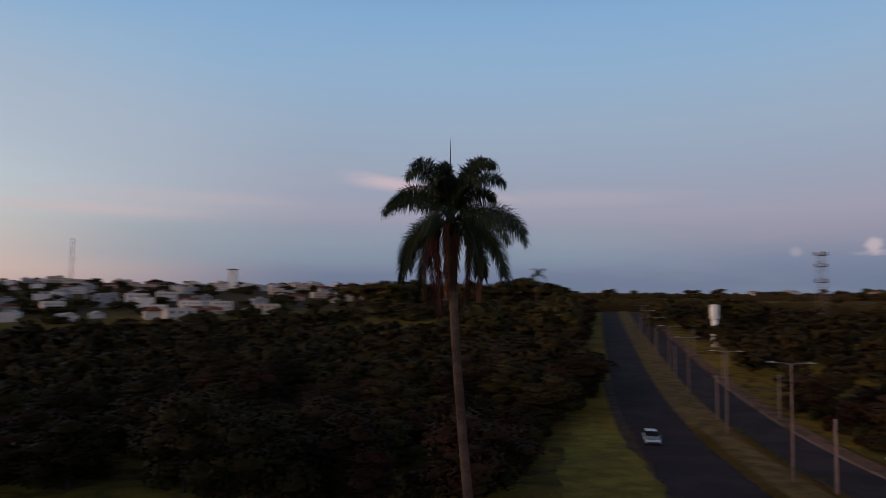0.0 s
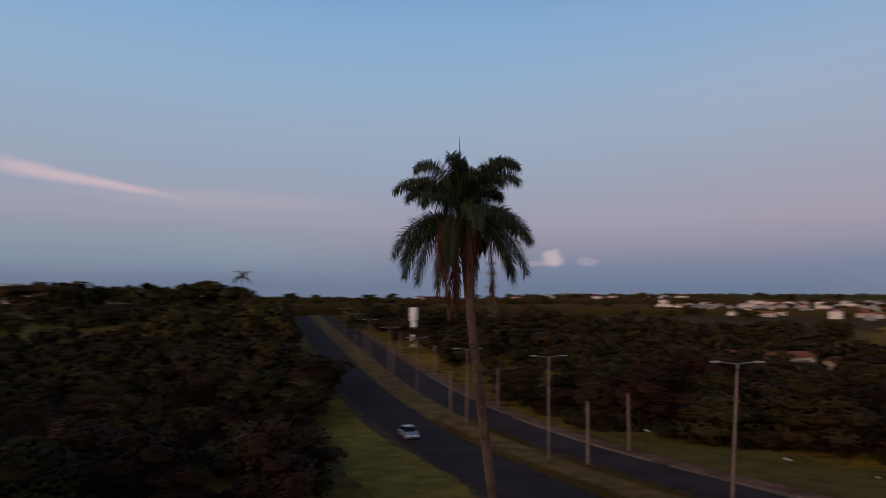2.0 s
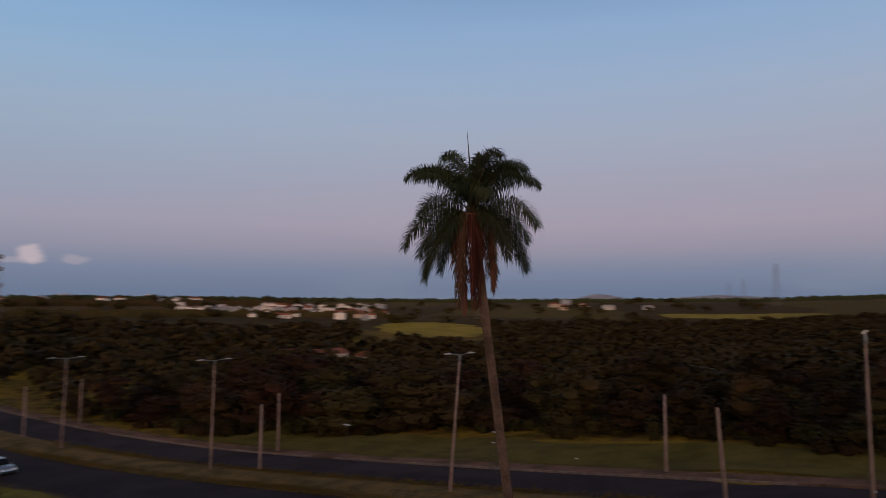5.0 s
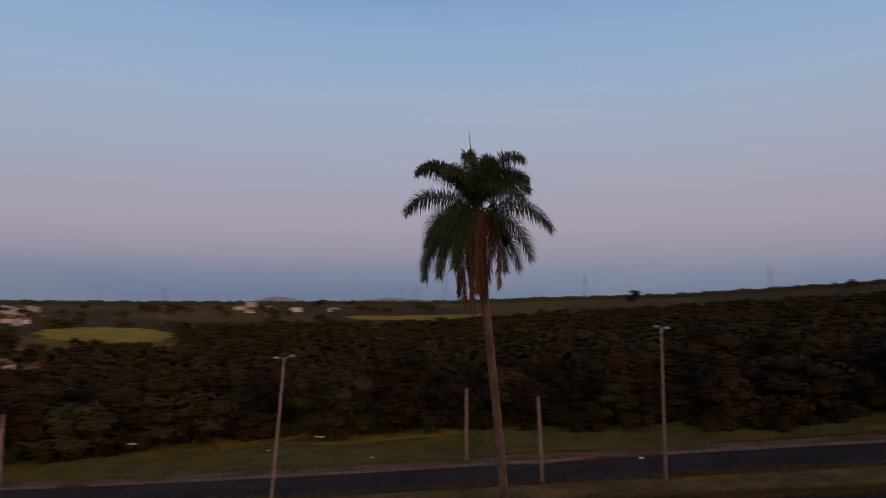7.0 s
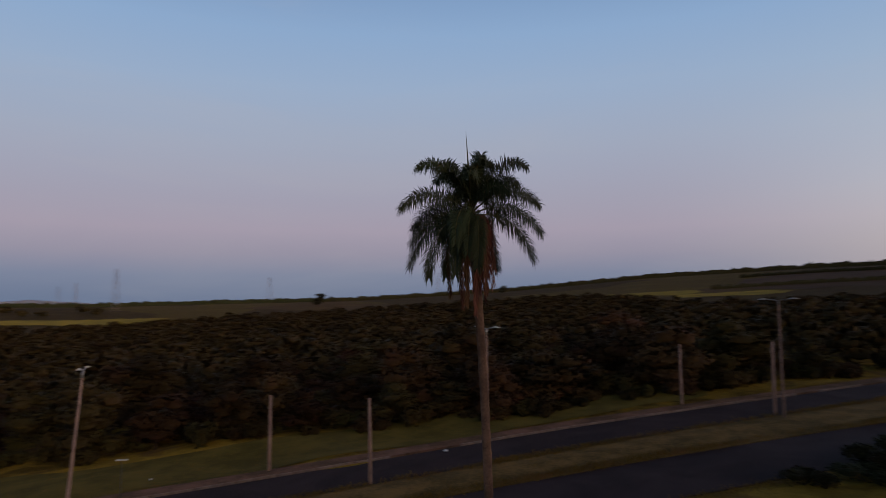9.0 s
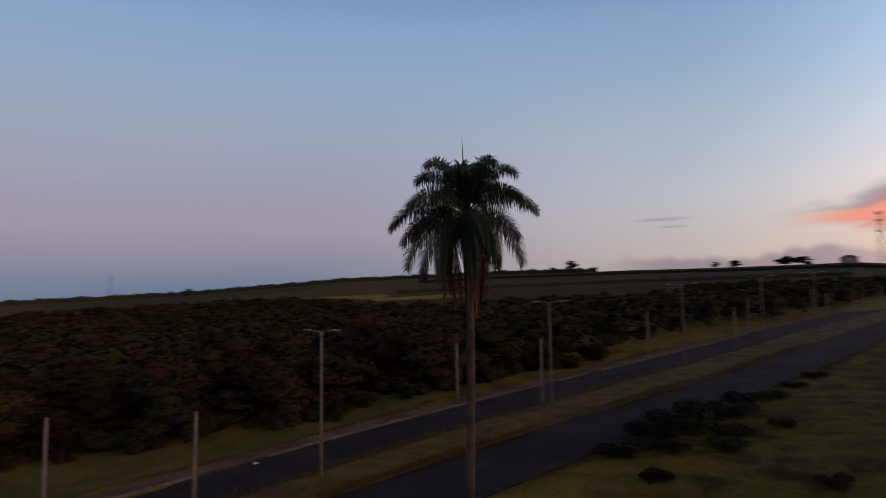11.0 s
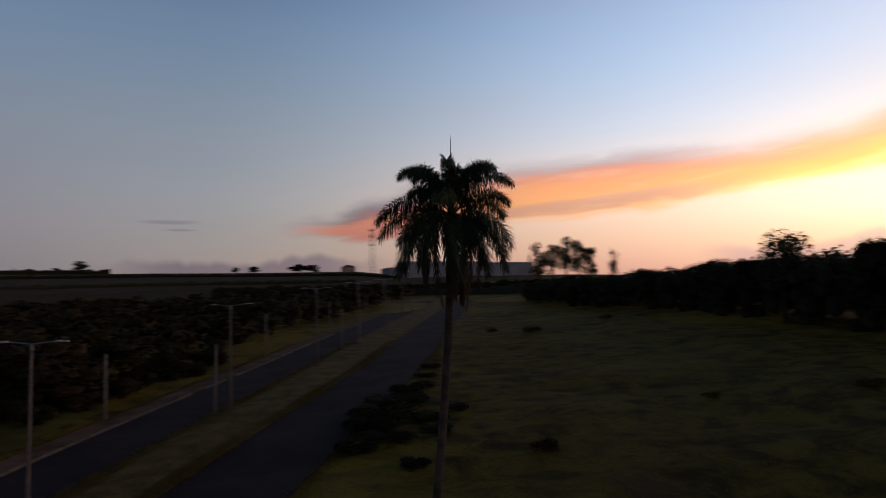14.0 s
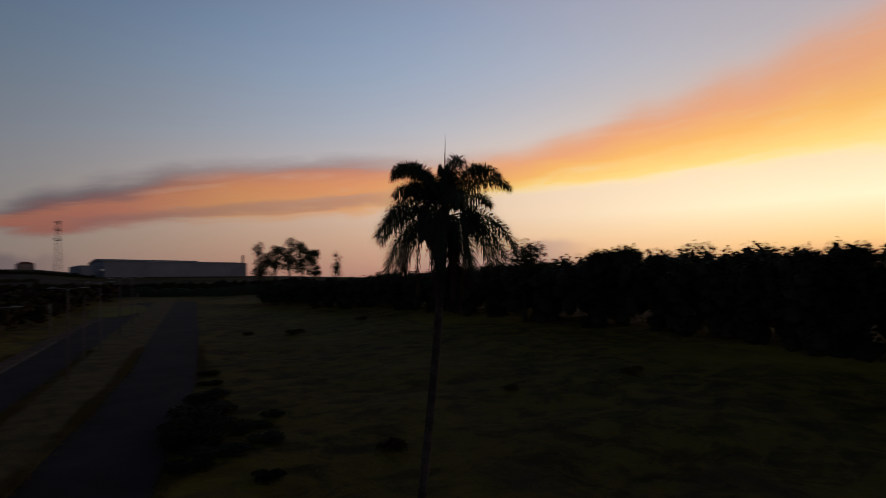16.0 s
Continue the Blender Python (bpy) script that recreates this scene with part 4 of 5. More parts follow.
def build_woods():
    rng = np.random.default_rng(11)
    label = "dark broad-leaved woodland tree with a dense uneven crown"
    e = scatter(rng, 135, (-62, 92), (40, 80), east_wood, 4.9)
    w = scatter(rng, 120, (25, 100), (-62, 8), north_wood, 5.0)
    kinds = [tree(on_land(*e[0]), 6.2, 7.5, 1, LEAF, 3300, 0.125, label, lobes=11, core=0.6, plump=(0.21, 0.33)), tree(on_land(*e[1]), 7.6, 7.0, 2, LEAF, 3300, 0.125, label, lobes=11, core=0.6, plump=(0.21, 0.33)),
             tree(on_land(*w[0]), 5.0, 7.8, 3, LEAF, 3200, 0.125, label, lobes=10, core=0.6, plump=(0.21, 0.33)), tree(on_land(*w[1]), 6.4, 6.4, 4, LEAF, 3000, 0.125, label, lobes=10, core=0.6, plump=(0.21, 0.34))]
    plant(kinds, e[2:], rng, 0.55, 1.3)
    plant(kinds, w[2:], rng, 0.5, 1.15)
    # undergrowth along the wood's edge
    under = scatter(rng, 90, (-75, 100), (38, 66), lambda s, u, x, y: abs(u - np.interp(s, WOOD_EDGE_S, WOOD_EDGE_U) + 0.5) < 2.5, 2.2)
    under += scatter(rng, 80, (26, 110), (-60, 8), lambda s, u, x, y: north_wood(s, u, x, y) and not north_wood(s, u + 4, x + 2, y - 5), 2.4)
    shrub = [bush(on_land(*under[0]), 2.3, 3.2, 21, SCRUB, 1500, 0.085, "brownish scrub bush at the edge of the wood", "scrub at the wood's edge"),
             bush(on_land(*under[1]), 1.7, 2.8, 22, SCRUB, 1300, 0.08, "brownish scrub bush at the edge of the wood", "scrub at the wood's edge")]
    plant(shrub, under[2:], rng, 0.6, 1.3)
    # bushes in the pasture and by the road
    field = scatter(rng, 6, (-130, -12), (-60, 6), lambda s, u, x, y: math.hypot(x - 3, y - 24) > 20 and west_edge(x, y) > 4, 5.0)
    low = bush(on_land(*field[0]), 1.0, 2.2, 23, ROUGH, 1800, 0.045, "low dark bush in rough pasture", "bushes in the pasture", 0.3)
    plant([low], field[1:], rng, 0.5, 1.5)
    tall = bush(on_land(*(float(v) for v in xy(-31, 9.6))), 1.7, 4.2, 24, ROADSIDE, 3600, 0.055, "dark green roadside bush in rough grass", "bushes by the road", 0.5)
    for k, (a, u, g) in enumerate(((-34.5, 9.2, 1.15), (-38, 9.6, 1.0), (-28, 8.2, 0.8), (-41, 8.2, 0.9), (-45, 9.2, 0.8), (-35, 5.6, 0.75), (-31, 4.4, 0.6), (-25, 9.8, 0.55), (-50, 8.0, 0.6), (-57, 8.6, 0.5), (-22, 5.0, 0.45), (-39, 3.5, 0.5), (-64, 8.8, 0.55))):
        copy_thing(tall, Matrix.Translation(on_land(*(float(v) for v in xy(a, u)))) @ pose(0, 0, 0, 0, 0, 77 * k) @ Matrix.Diagonal((1.15 + 0.25 * math.sin(k), 1.1, 1.0 + 0.2 * math.sin(2 * k), 1)) @ Matrix.Scale(g, 4))
    # farther woods
    def far_e(s, u, x, y):
        return east_wood(s, u, x, y) and not (-62 < s < 92 and u < 80) and math.hypot(x, y) < np.interp(math.degrees(math.atan2(x, y)) % 360, [0, 60, 84, 98, 108, 140, 150, 360], [330, 330, 430, 470, 520, 520, 360, 330]) and clear_of_fields(x, y)

    def far_w(s, u, x, y):
        return north_wood(s, u, x, y) and not (s < 100 and u > -62) and math.hypot(x, y) < np.interp((math.degrees(math.atan2(x, y)) + 180) % 360, [150, 172, 184, 200], [240, 250, 310, 330]) and not (200 < s < 290 and -95 < u < -28)

    spots = scatter(rng, 2300, (-420, 330), (40, 500), far_e, 5.8) + scatter(rng, 1150, (30, 330), (-260, 11), far_w, 5.8)
    far_crowns("far_woods", [(x, y, rng.uniform(4.0, 7.5), rng.uniform(6.0, 9.5)) for x, y in spots], LEAF, "continuous dark canopy of far woodland", 110, 5)


def west_edge(x, y):
    """How far a place lies in front of the tall plantation in the south-west."""
    h = math.degrees(math.atan2(x - 15, y - 19)) % 360
    if not 203 <= h <= 345:
        return 99.0
    return float(np.interp(h, [203, 208, 216, 223, 229, 236, 250, 270, 300, 345], [230, 190, 150, 126, 112, 100, 84, 80, 80, 90])) - math.hypot(x - 15, y - 19)


def tall_at(x, y):
    """Height of the plantation, which grows taller to the north-west."""
    return float(np.interp(math.degrees(math.atan2(x - 15, y - 19)) % 360, [203, 210, 222, 236, 250, 300, 345], [6.8, 7.6, 10.0, 11.6, 12.2, 11.6, 7.5]))


def build_plantation():
    rng = np.random.default_rng(17)
    spots = []
    for _ in range(60000):
        h, r = rng.uniform(203, 345), rng.uniform(78, 300)
        x, y = 15 + r * math.sin(radians(h)), 19 + r * math.cos(radians(h))
        d = west_edge(x, y)
        if d < 0 and d > -34 and not north_wood(*su(x, y), x, y):
            spots.append((x, y, d))
    got, cells = [], {}
    for x, y, d in spots:
        c = (int(x // 4), int(y // 4))
        if c not in cells:
            cells[c] = 1
            got.append((x, y, d))
    front = [(x, y) for x, y, d in got if d > -6]
    front = front[::max(1, len(front) // 60)][:60]
    kept = set(front)
    rest = [(x, y, tall_at(x, y) * rng.uniform(0.88, 1.12), rng.uniform(4.5, 6.5)) for x, y, d in got if (x, y) not in kept][:1900]
    label = "tall slim dark tree at the edge of a plantation"
    kinds = [tree(on_land(*front[0]), 12.5, 5.0, 31, LEAF_TALL, 2600, 0.15, label, group="plantation trees", tall=0.08, lobes=16),
             tree(on_land(*front[1]), 14.0, 5.2, 32, LEAF_TALL, 2600, 0.15, label, group="plantation trees", tall=0.1, lobes=16)]
    for k, (x, y) in enumerate(front[2:]):
        g = tall_at(x, y) / 13.0 * rng.uniform(0.8, 1.1)
        copy_thing(kinds[k % 2], Matrix.Translation(on_land(x, y)) @ pose(0, 0, 0, 0, 0, rng.uniform(0, 360)) @ Matrix.Diagonal((rng.uniform(0.9, 1.3), rng.uniform(0.9, 1.3), g, 1)))
    # a few taller heads over the rest
    for h, r, top in ((222.1, 124, 5.1), (223.0, 126, 4.6), (235.6, 112, 4.15), (230.1, 118, 3.4), (240.3, 106, 3.6)):
        x, y = 11 + r * math.sin(radians(h)), 21.8 + r * math.cos(radians(h))
        g = on_land(x, y)
        tall = 14.9 + r * math.tan(radians(top)) - g[2]
        tree(g, tall, 8.0, int(h), LEAF_TALL, 1500, 0.13, "taller dark tree standing over the plantation", group="tall trees over the plantation", tall=0.45, lobes=11, core=0.25)
    far_crowns("plantation", rest, LEAF_TALL, "dense dark plantation of tall trees behind the pasture", 120, 6, 0.06)


def clear_of_fields(x, y):
    h = math.degrees(math.atan2(x, y)) % 360
    r = math.hypot(x, y)
    return not (r > 270 and 67 < h < 79) and math.hypot(x - 181, y - 88) > 15 and math.hypot(x - 101.3, y - 163.1) > 3.5


build_woods()
build_plantation()


def build_tufts():
    """Rough grass: clumps of bent blades over the pasture and the verges."""
    rng = np.random.default_rng(77)
    n = 11000
    s, u = rng.uniform(-95, 70, n), rng.uniform(-48, 52, n)
    x, y = xy(s, u)
    # thicker along the edges of the carriageways
    edge = rng.choice([11.9, 20.7, 25.6, 36.0], 9000) + rng.normal(0, 0.28, 9000)
    s, u = np.r_[s, rng.uniform(-95, 75, 9000)], np.r_[u, edge]
    n = len(s)
    x, y = xy(s, u + np.where(u < 21.6, parting(s), 0.0))
    on_road = (u > 12.5) & (u < 35.6)
    mid = (u > 20.2) & (u < 26.2)
    keep = ~on_road | mid
    keep &= rng.random(n) < 0.35 + 0.65 * soft(np.sin(x * 0.19 + 2 * np.sin(y * 0.11)) + np.sin(y * 0.23 + x * 0.07), -0.6, 1.2)
    x, y, s = x[keep], y[keep], s[keep]
    z = np.maximum(land(x, y), np.where(mid[keep], road_z(s) + 0.25, -99))
    k = 7
    x, y, z = (np.repeat(v, k) for v in (x, y, z))
    m = len(x)
    x, y = x + rng.normal(0, 0.32, m), y + rng.normal(0, 0.32, m)
    a, h, w = rng.uniform(0, 6.28, m), rng.uniform(0.08, 0.26, m), rng.uniform(0.025, 0.06, m)
    dx, dy, lean = np.cos(a), np.sin(a), rng.uniform(0.3, 1.3, m)
    foot = np.stack([x, y, z - 0.05], 1)
    side = np.stack([-dy * w, dx * w, 0 * w], 1)
    top = foot + np.stack([dx * lean * h, dy * lean * h, h], 1)
    front = np.stack([foot - side, foot + side, top + side * 0.3, top - side * 0.3], 1)
    rear = front[:, [1, 0, 3, 2]] + np.stack([dx, dy, 0 * dx], 1)[:, None] * -0.004       # each blade has two faces
    v = np.concatenate([front, rear]).reshape(-1, 3)
    ways = np.repeat(np.stack([dx * 0.2, dy * 0.2, np.ones(m)], 1), 4, axis=0)
    ways = np.concatenate([ways, ways]) / np.linalg.norm(ways, axis=1).mean()
    ob = part("grass_tufts", mesh_of("grass_tufts", v, np.arange(8 * m).reshape(-1, 4), GRASS, normals=ways), None)
    tagged(ob, "rough green and straw-coloured grass tufts", "grass", kind="stuff")


build_tufts()


# ---- the town and far things ----
WALLS = [surface("wall_white", (0.58, 0.53, 0.49), (0.74, 0.69, 0.65), 0.25, 0.9, bump=0.1, spread=0.15), surface("wall_cream", (0.42, 0.34, 0.28), (0.58, 0.48, 0.40), 0.25, 0.9, bump=0.1, spread=0.2),
         surface("wall_grey", (0.24, 0.25, 0.28), (0.36, 0.37, 0.40), 0.25, 0.9, bump=0.1, spread=0.2), surface("wall_pink", (0.46, 0.30, 0.26), (0.60, 0.42, 0.36), 0.25, 0.9, bump=0.1, spread=0.2)]
TILE = surface("clay_tiles", (0.12, 0.045, 0.030), (0.22, 0.088, 0.060), 0.8, 0.9, bump=0.6, spread=0.2, fine=14)
SHEET = surface("roof_sheet", (0.26, 0.24, 0.24), (0.44, 0.41, 0.39), 0.4, 0.6, 0.2, bump=0.2, spread=0.2)
BLUE_WALL = surface("warehouse_cladding", (0.16, 0.16, 0.19), (0.23, 0.23, 0.26), 0.06, 0.7, bump=0.2)
ROOF_DARK = surface("warehouse_roof", (0.07, 0.065, 0.065), (0.12, 0.11, 0.11), 0.1, 0.7, bump=0.2)
WHITE = surface("white_paint", (0.66, 0.65, 0.63), (0.80, 0.79, 0.77), 0.6, 0.6, bump=0.05)
RED_STEEL = surface("red_and_grey_lattice", (0.13, 0.09, 0.085), (0.22, 0.18, 0.175), 0.2, 0.7, 0.2, bump=0.1)
MEADOW = surface("bright_meadow", (0.100, 0.088, 0.012), (0.165, 0.136, 0.02), 0.05, 0.95, bump=0.5)
MEADOW_DIM = surface("green_verge", (0.042, 0.038, 0.010), (0.086, 0.072, 0.018), 0.3, 0.95, bump=0.8)
TILLED = surface("tilled_slope", (0.026, 0.018, 0.012), (0.046, 0.031, 0.020), 0.03, 0.95, bump=0.5)
# blue-grey base colour stands in for the haze before the far hills
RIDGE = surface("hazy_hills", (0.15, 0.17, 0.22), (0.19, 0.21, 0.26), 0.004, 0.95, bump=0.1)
PANE, pn, pb = material("window_glass", 0.08)
pb.inputs["Base Color"].default_value = (0.02, 0.025, 0.03, 1)


def house(at, w, d, h, wall, roof, style, label, turn=0.0, group="houses of the town"):
    ob = thing("house", at, label, "house", group)
    bm = bmesh.new()
    box(bm, 0, 0, h / 2 - 0.6, w, d, h + 1.2)
    if style == "flat":
        box(bm, 0, -d / 2 + 0.1, h + 0.2, w, 0.2, 0.5), box(bm, 0, d / 2 - 0.1, h + 0.2, w, 0.2, 0.5)
    part("wall", bm, wall, ob)
    bm = bmesh.new()
    if style == "flat":
        box(bm, 0, 0, h + 0.06, w - 0.1, d - 0.42, 0.12)
        box(bm, w * 0.25, 0, h + 0.9, w * 0.22, d * 0.3, 1.6, 0.05)
    else:
        rise, o = 0.24 * d, 0.5
        v = [bm.verts.new(c) for c in ((-w / 2 - o, -d / 2 - o, h), (w / 2 + o, -d / 2 - o, h), (w / 2 + o, d / 2 + o, h), (-w / 2 - o, d / 2 + o, h),
                                       (-w / 2 + (d / 3 if style == "hip" else -o), 0, h + rise), (w / 2 - (d / 3 if style == "hip" else -o), 0, h + rise))]
        for f in ((0, 1, 5, 4), (2, 3, 4, 5), (1, 2, 5), (3, 0, 4), (3, 2, 1, 0)):
            bm.faces.new([v[i] for i in f])
    part("roof", bm, roof, ob)
    storeys = max(1, round(h / 3.0))
    for k in range(storeys):
        for side in (-1, 1):
            for x in np.linspace(-w * 0.3, w * 0.3, max(2, int(w / 4.5))):
                bm = bmesh.new()
                box(bm, float(x), side * (d / 2), 1.6 + 3.0 * k, 1.3, 0.12, 1.2)
                part("window", bm, PANE, ob)
    bm = bmesh.new()
    box(bm, w * 0.08, -d / 2, 1.0, 0.95, 0.14, 2.1)
    part("door", bm, DARK_STEEL, ob)
    ob.matrix_basis = pose(*at, 0, 0, turn)
    return ob


def from_point(x0, y0, heading, r):
    x, y = place(heading, r)
    return x0 + x, y0 + y


def build_town():
    rng = np.random.default_rng(23)
    styles = [(11, 9, 3.2, WALLS[0], SHEET, "gable", "small white house with a pale sheet roof"), (14, 10, 6.2, WALLS[0], SHEET, "flat", "white two-storey house with a flat roof"),
              (12, 9, 3.4, WALLS[1], TILE, "hip", "cream house with a clay-tiled hip roof"), (16, 11, 6.4, WALLS[1], SHEET, "flat", "cream two-storey house with a flat roof"),
              (13, 10, 6.0, WALLS[2], SHEET, "flat", "grey two-storey house with a flat roof"), (12, 9, 3.4, WALLS[3], TILE, "gable", "pinkish house with a clay-tiled roof"),
              (12, 9, 3.3, WALLS[0], TILE, "gable", "white house with a clay-tiled gable roof")]
    first, cells = {}, set()

    def set_house(x, y, which, scale=1.0, gap=13.0):
        c = (int(x // gap), int(y // gap), gap)
        if c in cells:
            return
        cells.add(c)
        at = on_land(x, y, 0.0)
        turn = rng.choice([0, 90, 180, 270]) + 20 + rng.normal(0, 5)
        if which not in first:
            w, d, h, wall, roof, style, label = styles[which]
            first[which] = house(at, w, d, h, wall, roof, style, label, turn)
        else:
            copy_thing(first[which], Matrix.Translation(at) @ pose(0, 0, 0, 0, 0, turn) @ Matrix.Scale(scale, 4))

    for _ in range(225):
        h = rng.uniform(333, 376)
        r = rng.uniform(310, 850) if h < 354 else rng.uniform(480, 850)
        if h > 364 and rng.random() < 0.55:
            continue
        set_house(*from_point(-3.5, -23.8, h, r), int(rng.choice(7, p=[0.17, 0.22, 0.08, 0.16, 0.14, 0.09, 0.14])), rng.uniform(0.6, 0.9), 12.0)
    for _ in range(125):
        h = rng.normal(62.0, 4.2)
        if 53 < h < 69.5:
            set_house(*from_point(-21, -10.4, h, rng.uniform(470, 640)), int(rng.choice([0, 1, 2, 6, 4, 0])), rng.uniform(0.5, 0.72), 9.0)
    for _ in range(22):
        set_house(*from_point(-21, -10.4, rng.uniform(30, 56), rng.uniform(700, 845)), int(rng.choice([2, 4, 6, 0])), rng.uniform(0.6, 0.9))
    for _ in range(8):
        set_house(*from_point(-23, 4, rng.choice([84.5, 86.0, 90.5, 92.0]) + rng.normal(0, 0.8), rng.uniform(640, 760)), int(rng.choice([0, 4, 2])), rng.uniform(0.6, 0.85))
    # dark garden and skyline trees
    spots = []
    for _ in range(330):
        spots.append((*from_point(-3.5, -23.8, rng.uniform(330, 380), rng.uniform(290, 850)), rng.uniform(3.0, 6.0), rng.uniform(7, 13)))
    for _ in range(150):
        spots.append((*from_point(-21, -10, rng.uniform(18, 100), rng.uniform(420, 850)), rng.uniform(3.5, 6.5), rng.uniform(8, 13)))
    for h in (14.2, 15.0, 15.8, 16.6, 17.6, 18.4, 19.0, 19.8, 20.4, 13.0, 11.8):
        spots.append((*from_point(-10.6, -21, h, rng.uniform(205, 250)), rng.uniform(10, 14), rng.uniform(9, 12)))
    for h, e in ((1.2, 1.0), (2.6, 1.2), (3.8, 1.5), (5.0, 1.4), (6.3, 1.55), (7.6, 1.2), (9.4, 1.3), (10.8, 1.45), (12.2, 1.2), (13.6, 1.5), (15.0, 1.75), (16.3, 1.5), (17.4, 1.3)):
        x, y = from_point(-9, -22, h, rng.uniform(420, 540))
        spots.append((x, y, 15.2 + math.hypot(x + 9, y + 22) * math.tan(radians(e)) - float(land(x, y)), rng.uniform(20, 30)))
    for h in (26.5, 27.4, 31.0, 31.8, 32.4):
        spots.append((*from_point(-10.6, -21, h, rng.uniform(260, 300)), rng.uniform(10, 13), rng.uniform(10, 14)))
    far_crowns("garden_trees", spots, LEAF, "dark trees between the houses and along the skyline", 330, 8, 0.05)


def lattice_tower(at, height, base, top, label, arms=(), name="lattice_tower", dishes=True):
    ob = thing(name, at, label, "tower")
    n = max(6, int(height / 3.2))
    lev = [(height * k / n, base + (top - base) * (k / n) ** 0.8) for k in range(n + 1)]
    corners = [(-0.5, -0.5), (0.5, -0.5), (0.5, 0.5), (-0.5, 0.5)]
    thick = max(0.045, height * 0.0022)
    for cx, cy in corners:
        path = [(cx * lev[0][1], cy * lev[0][1], -0.5)] + [(cx * w, cy * w, z) for z, w in lev]
        part("leg", mesh_of("leg", *tube(path, [thick] * len(path), 5), RED_STEEL), None, ob)
    bm = bmesh.new()
    for k, ((z0, w0), (z1, w1)) in enumerate(zip(lev, lev[1:])):
        for (ax, ay), (bx, by) in zip(corners, corners[1:] + corners[:1]):
            rod(bm, (ax * w0, ay * w0, z0), (bx * w1, by * w1, z1), thick * 0.6, thick * 0.6, 3)
            rod(bm, (ax * w1, ay * w1, z1), (bx * w1, by * w1, z1), thick * 0.6, thick * 0.6, 3)
    tagged(part("bracing", bm, RED_STEEL, ob), kind="stuff")
    for z, reach in arms:
        bm = bmesh.new()
        rod(bm, (-reach, 0, z), (reach, 0, z), thick * 1.1, thick * 1.1, 4)
        rod(bm, (-reach, 0, z), (0, 0, z + reach * 0.3), thick * 0.7, thick * 0.7, 4), rod(bm, (reach, 0, z), (0, 0, z + reach * 0.3), thick * 0.7, thick * 0.7, 4)
        part("cross_arm", bm, RED_STEEL, ob)
    if dishes:
        for z in (height * 0.97, height * 0.82, height * 0.62):
            bm = bmesh.new()
            bmesh.ops.create_cone(bm, cap_ends=True, segments=14, radius1=top * 0.75, radius2=top * 0.75, depth=0.3, matrix=Matrix.Translation((0, 0, z)))
            part("platform", bm, RED_STEEL, ob)
            for a in range(3):
                bm = bmesh.new()
                box(bm, top * math.cos(a * 2.1), top * math.sin(a * 2.1), z + height * 0.022, top * 0.3, top * 0.3, height * 0.045, 0.03)
                part("antenna", bm, STEEL, ob)
    return ob


def water_tower(at, top, label, width):
    h = top - at[2]
    ob = thing("water_tower", at, label, "water tower")
    bm = bmesh.new()
    rod(bm, (0, 0, -0.5), (0, 0, h * 0.66), width * 0.34, width * 0.33, 20)
    part("column", bm, WHITE, ob, "", True)
    prof = [(0.33, 0.655), (0.48, 0.66), (0.5, 0.675), (0.5, 0.97), (0.48, 0.985), (0.1, 1.0)]
    v, f = tube([(0, 0, h * z) for _, z in prof], [r * width for r, _ in prof], 24)
    tank = part("tank", mesh_of("tank", v, f, WHITE, True), None, ob, "round white tank")
    bm = bmesh.new()
    bmesh.ops.create_circle(bm, cap_ends=True, segments=24, radius=width * 0.46, matrix=Matrix.Translation((0, 0, h * 0.985)))
    part("lid", bm, WHITE, tank)
    bm = bmesh.new()
    for x in (-0.2, 0.2):
        rod(bm, (x, -width * 0.3, 0), (x, -width * 0.3, h * 0.62), 0.03, 0.03, 4)
    part("ladder", bm, STEEL, ob)
    return ob


def patch(name, mid, half, turn, mat, label, up=0.25, category="field"):
    """A field laid over the land, with uneven edges."""
    n = 40
    ca, sa = math.cos(radians(turn)), math.sin(radians(turn))
    g = np.linspace(-1, 1, n)
    a, b = np.meshgrid(g, g, indexing="ij")
    wob = np.sqrt(np.clip(1 - a ** 6, 0.02, 1)) * (1 + 0.12 * np.sin(4.1 * a + mid[0]) + 0.07 * np.sin(13 * a + 2 * b) + 0.04 * np.sin(31 * a - b))
    a, b = a * half[0] * (1 + 0.05 * np.sin(3 * b + mid[1])), b * half[1] * wob
    x, y = mid[0] + a * ca - b * sa, mid[1] + a * sa + b * ca
    v = np.stack([x, y, land(x, y) + up], -1).reshape(-1, 3)
    i, j = np.meshgrid(np.arange(n - 1), np.arange(n - 1), indexing="ij")
    f = np.stack([i * n + j, (i + 1) * n + j, (i + 1) * n + j + 1, i * n + j + 1], -1).reshape(-1, 4)
    return tagged(part(name, mesh_of(name, v, f, mat, True), None), label, category, kind="structure")


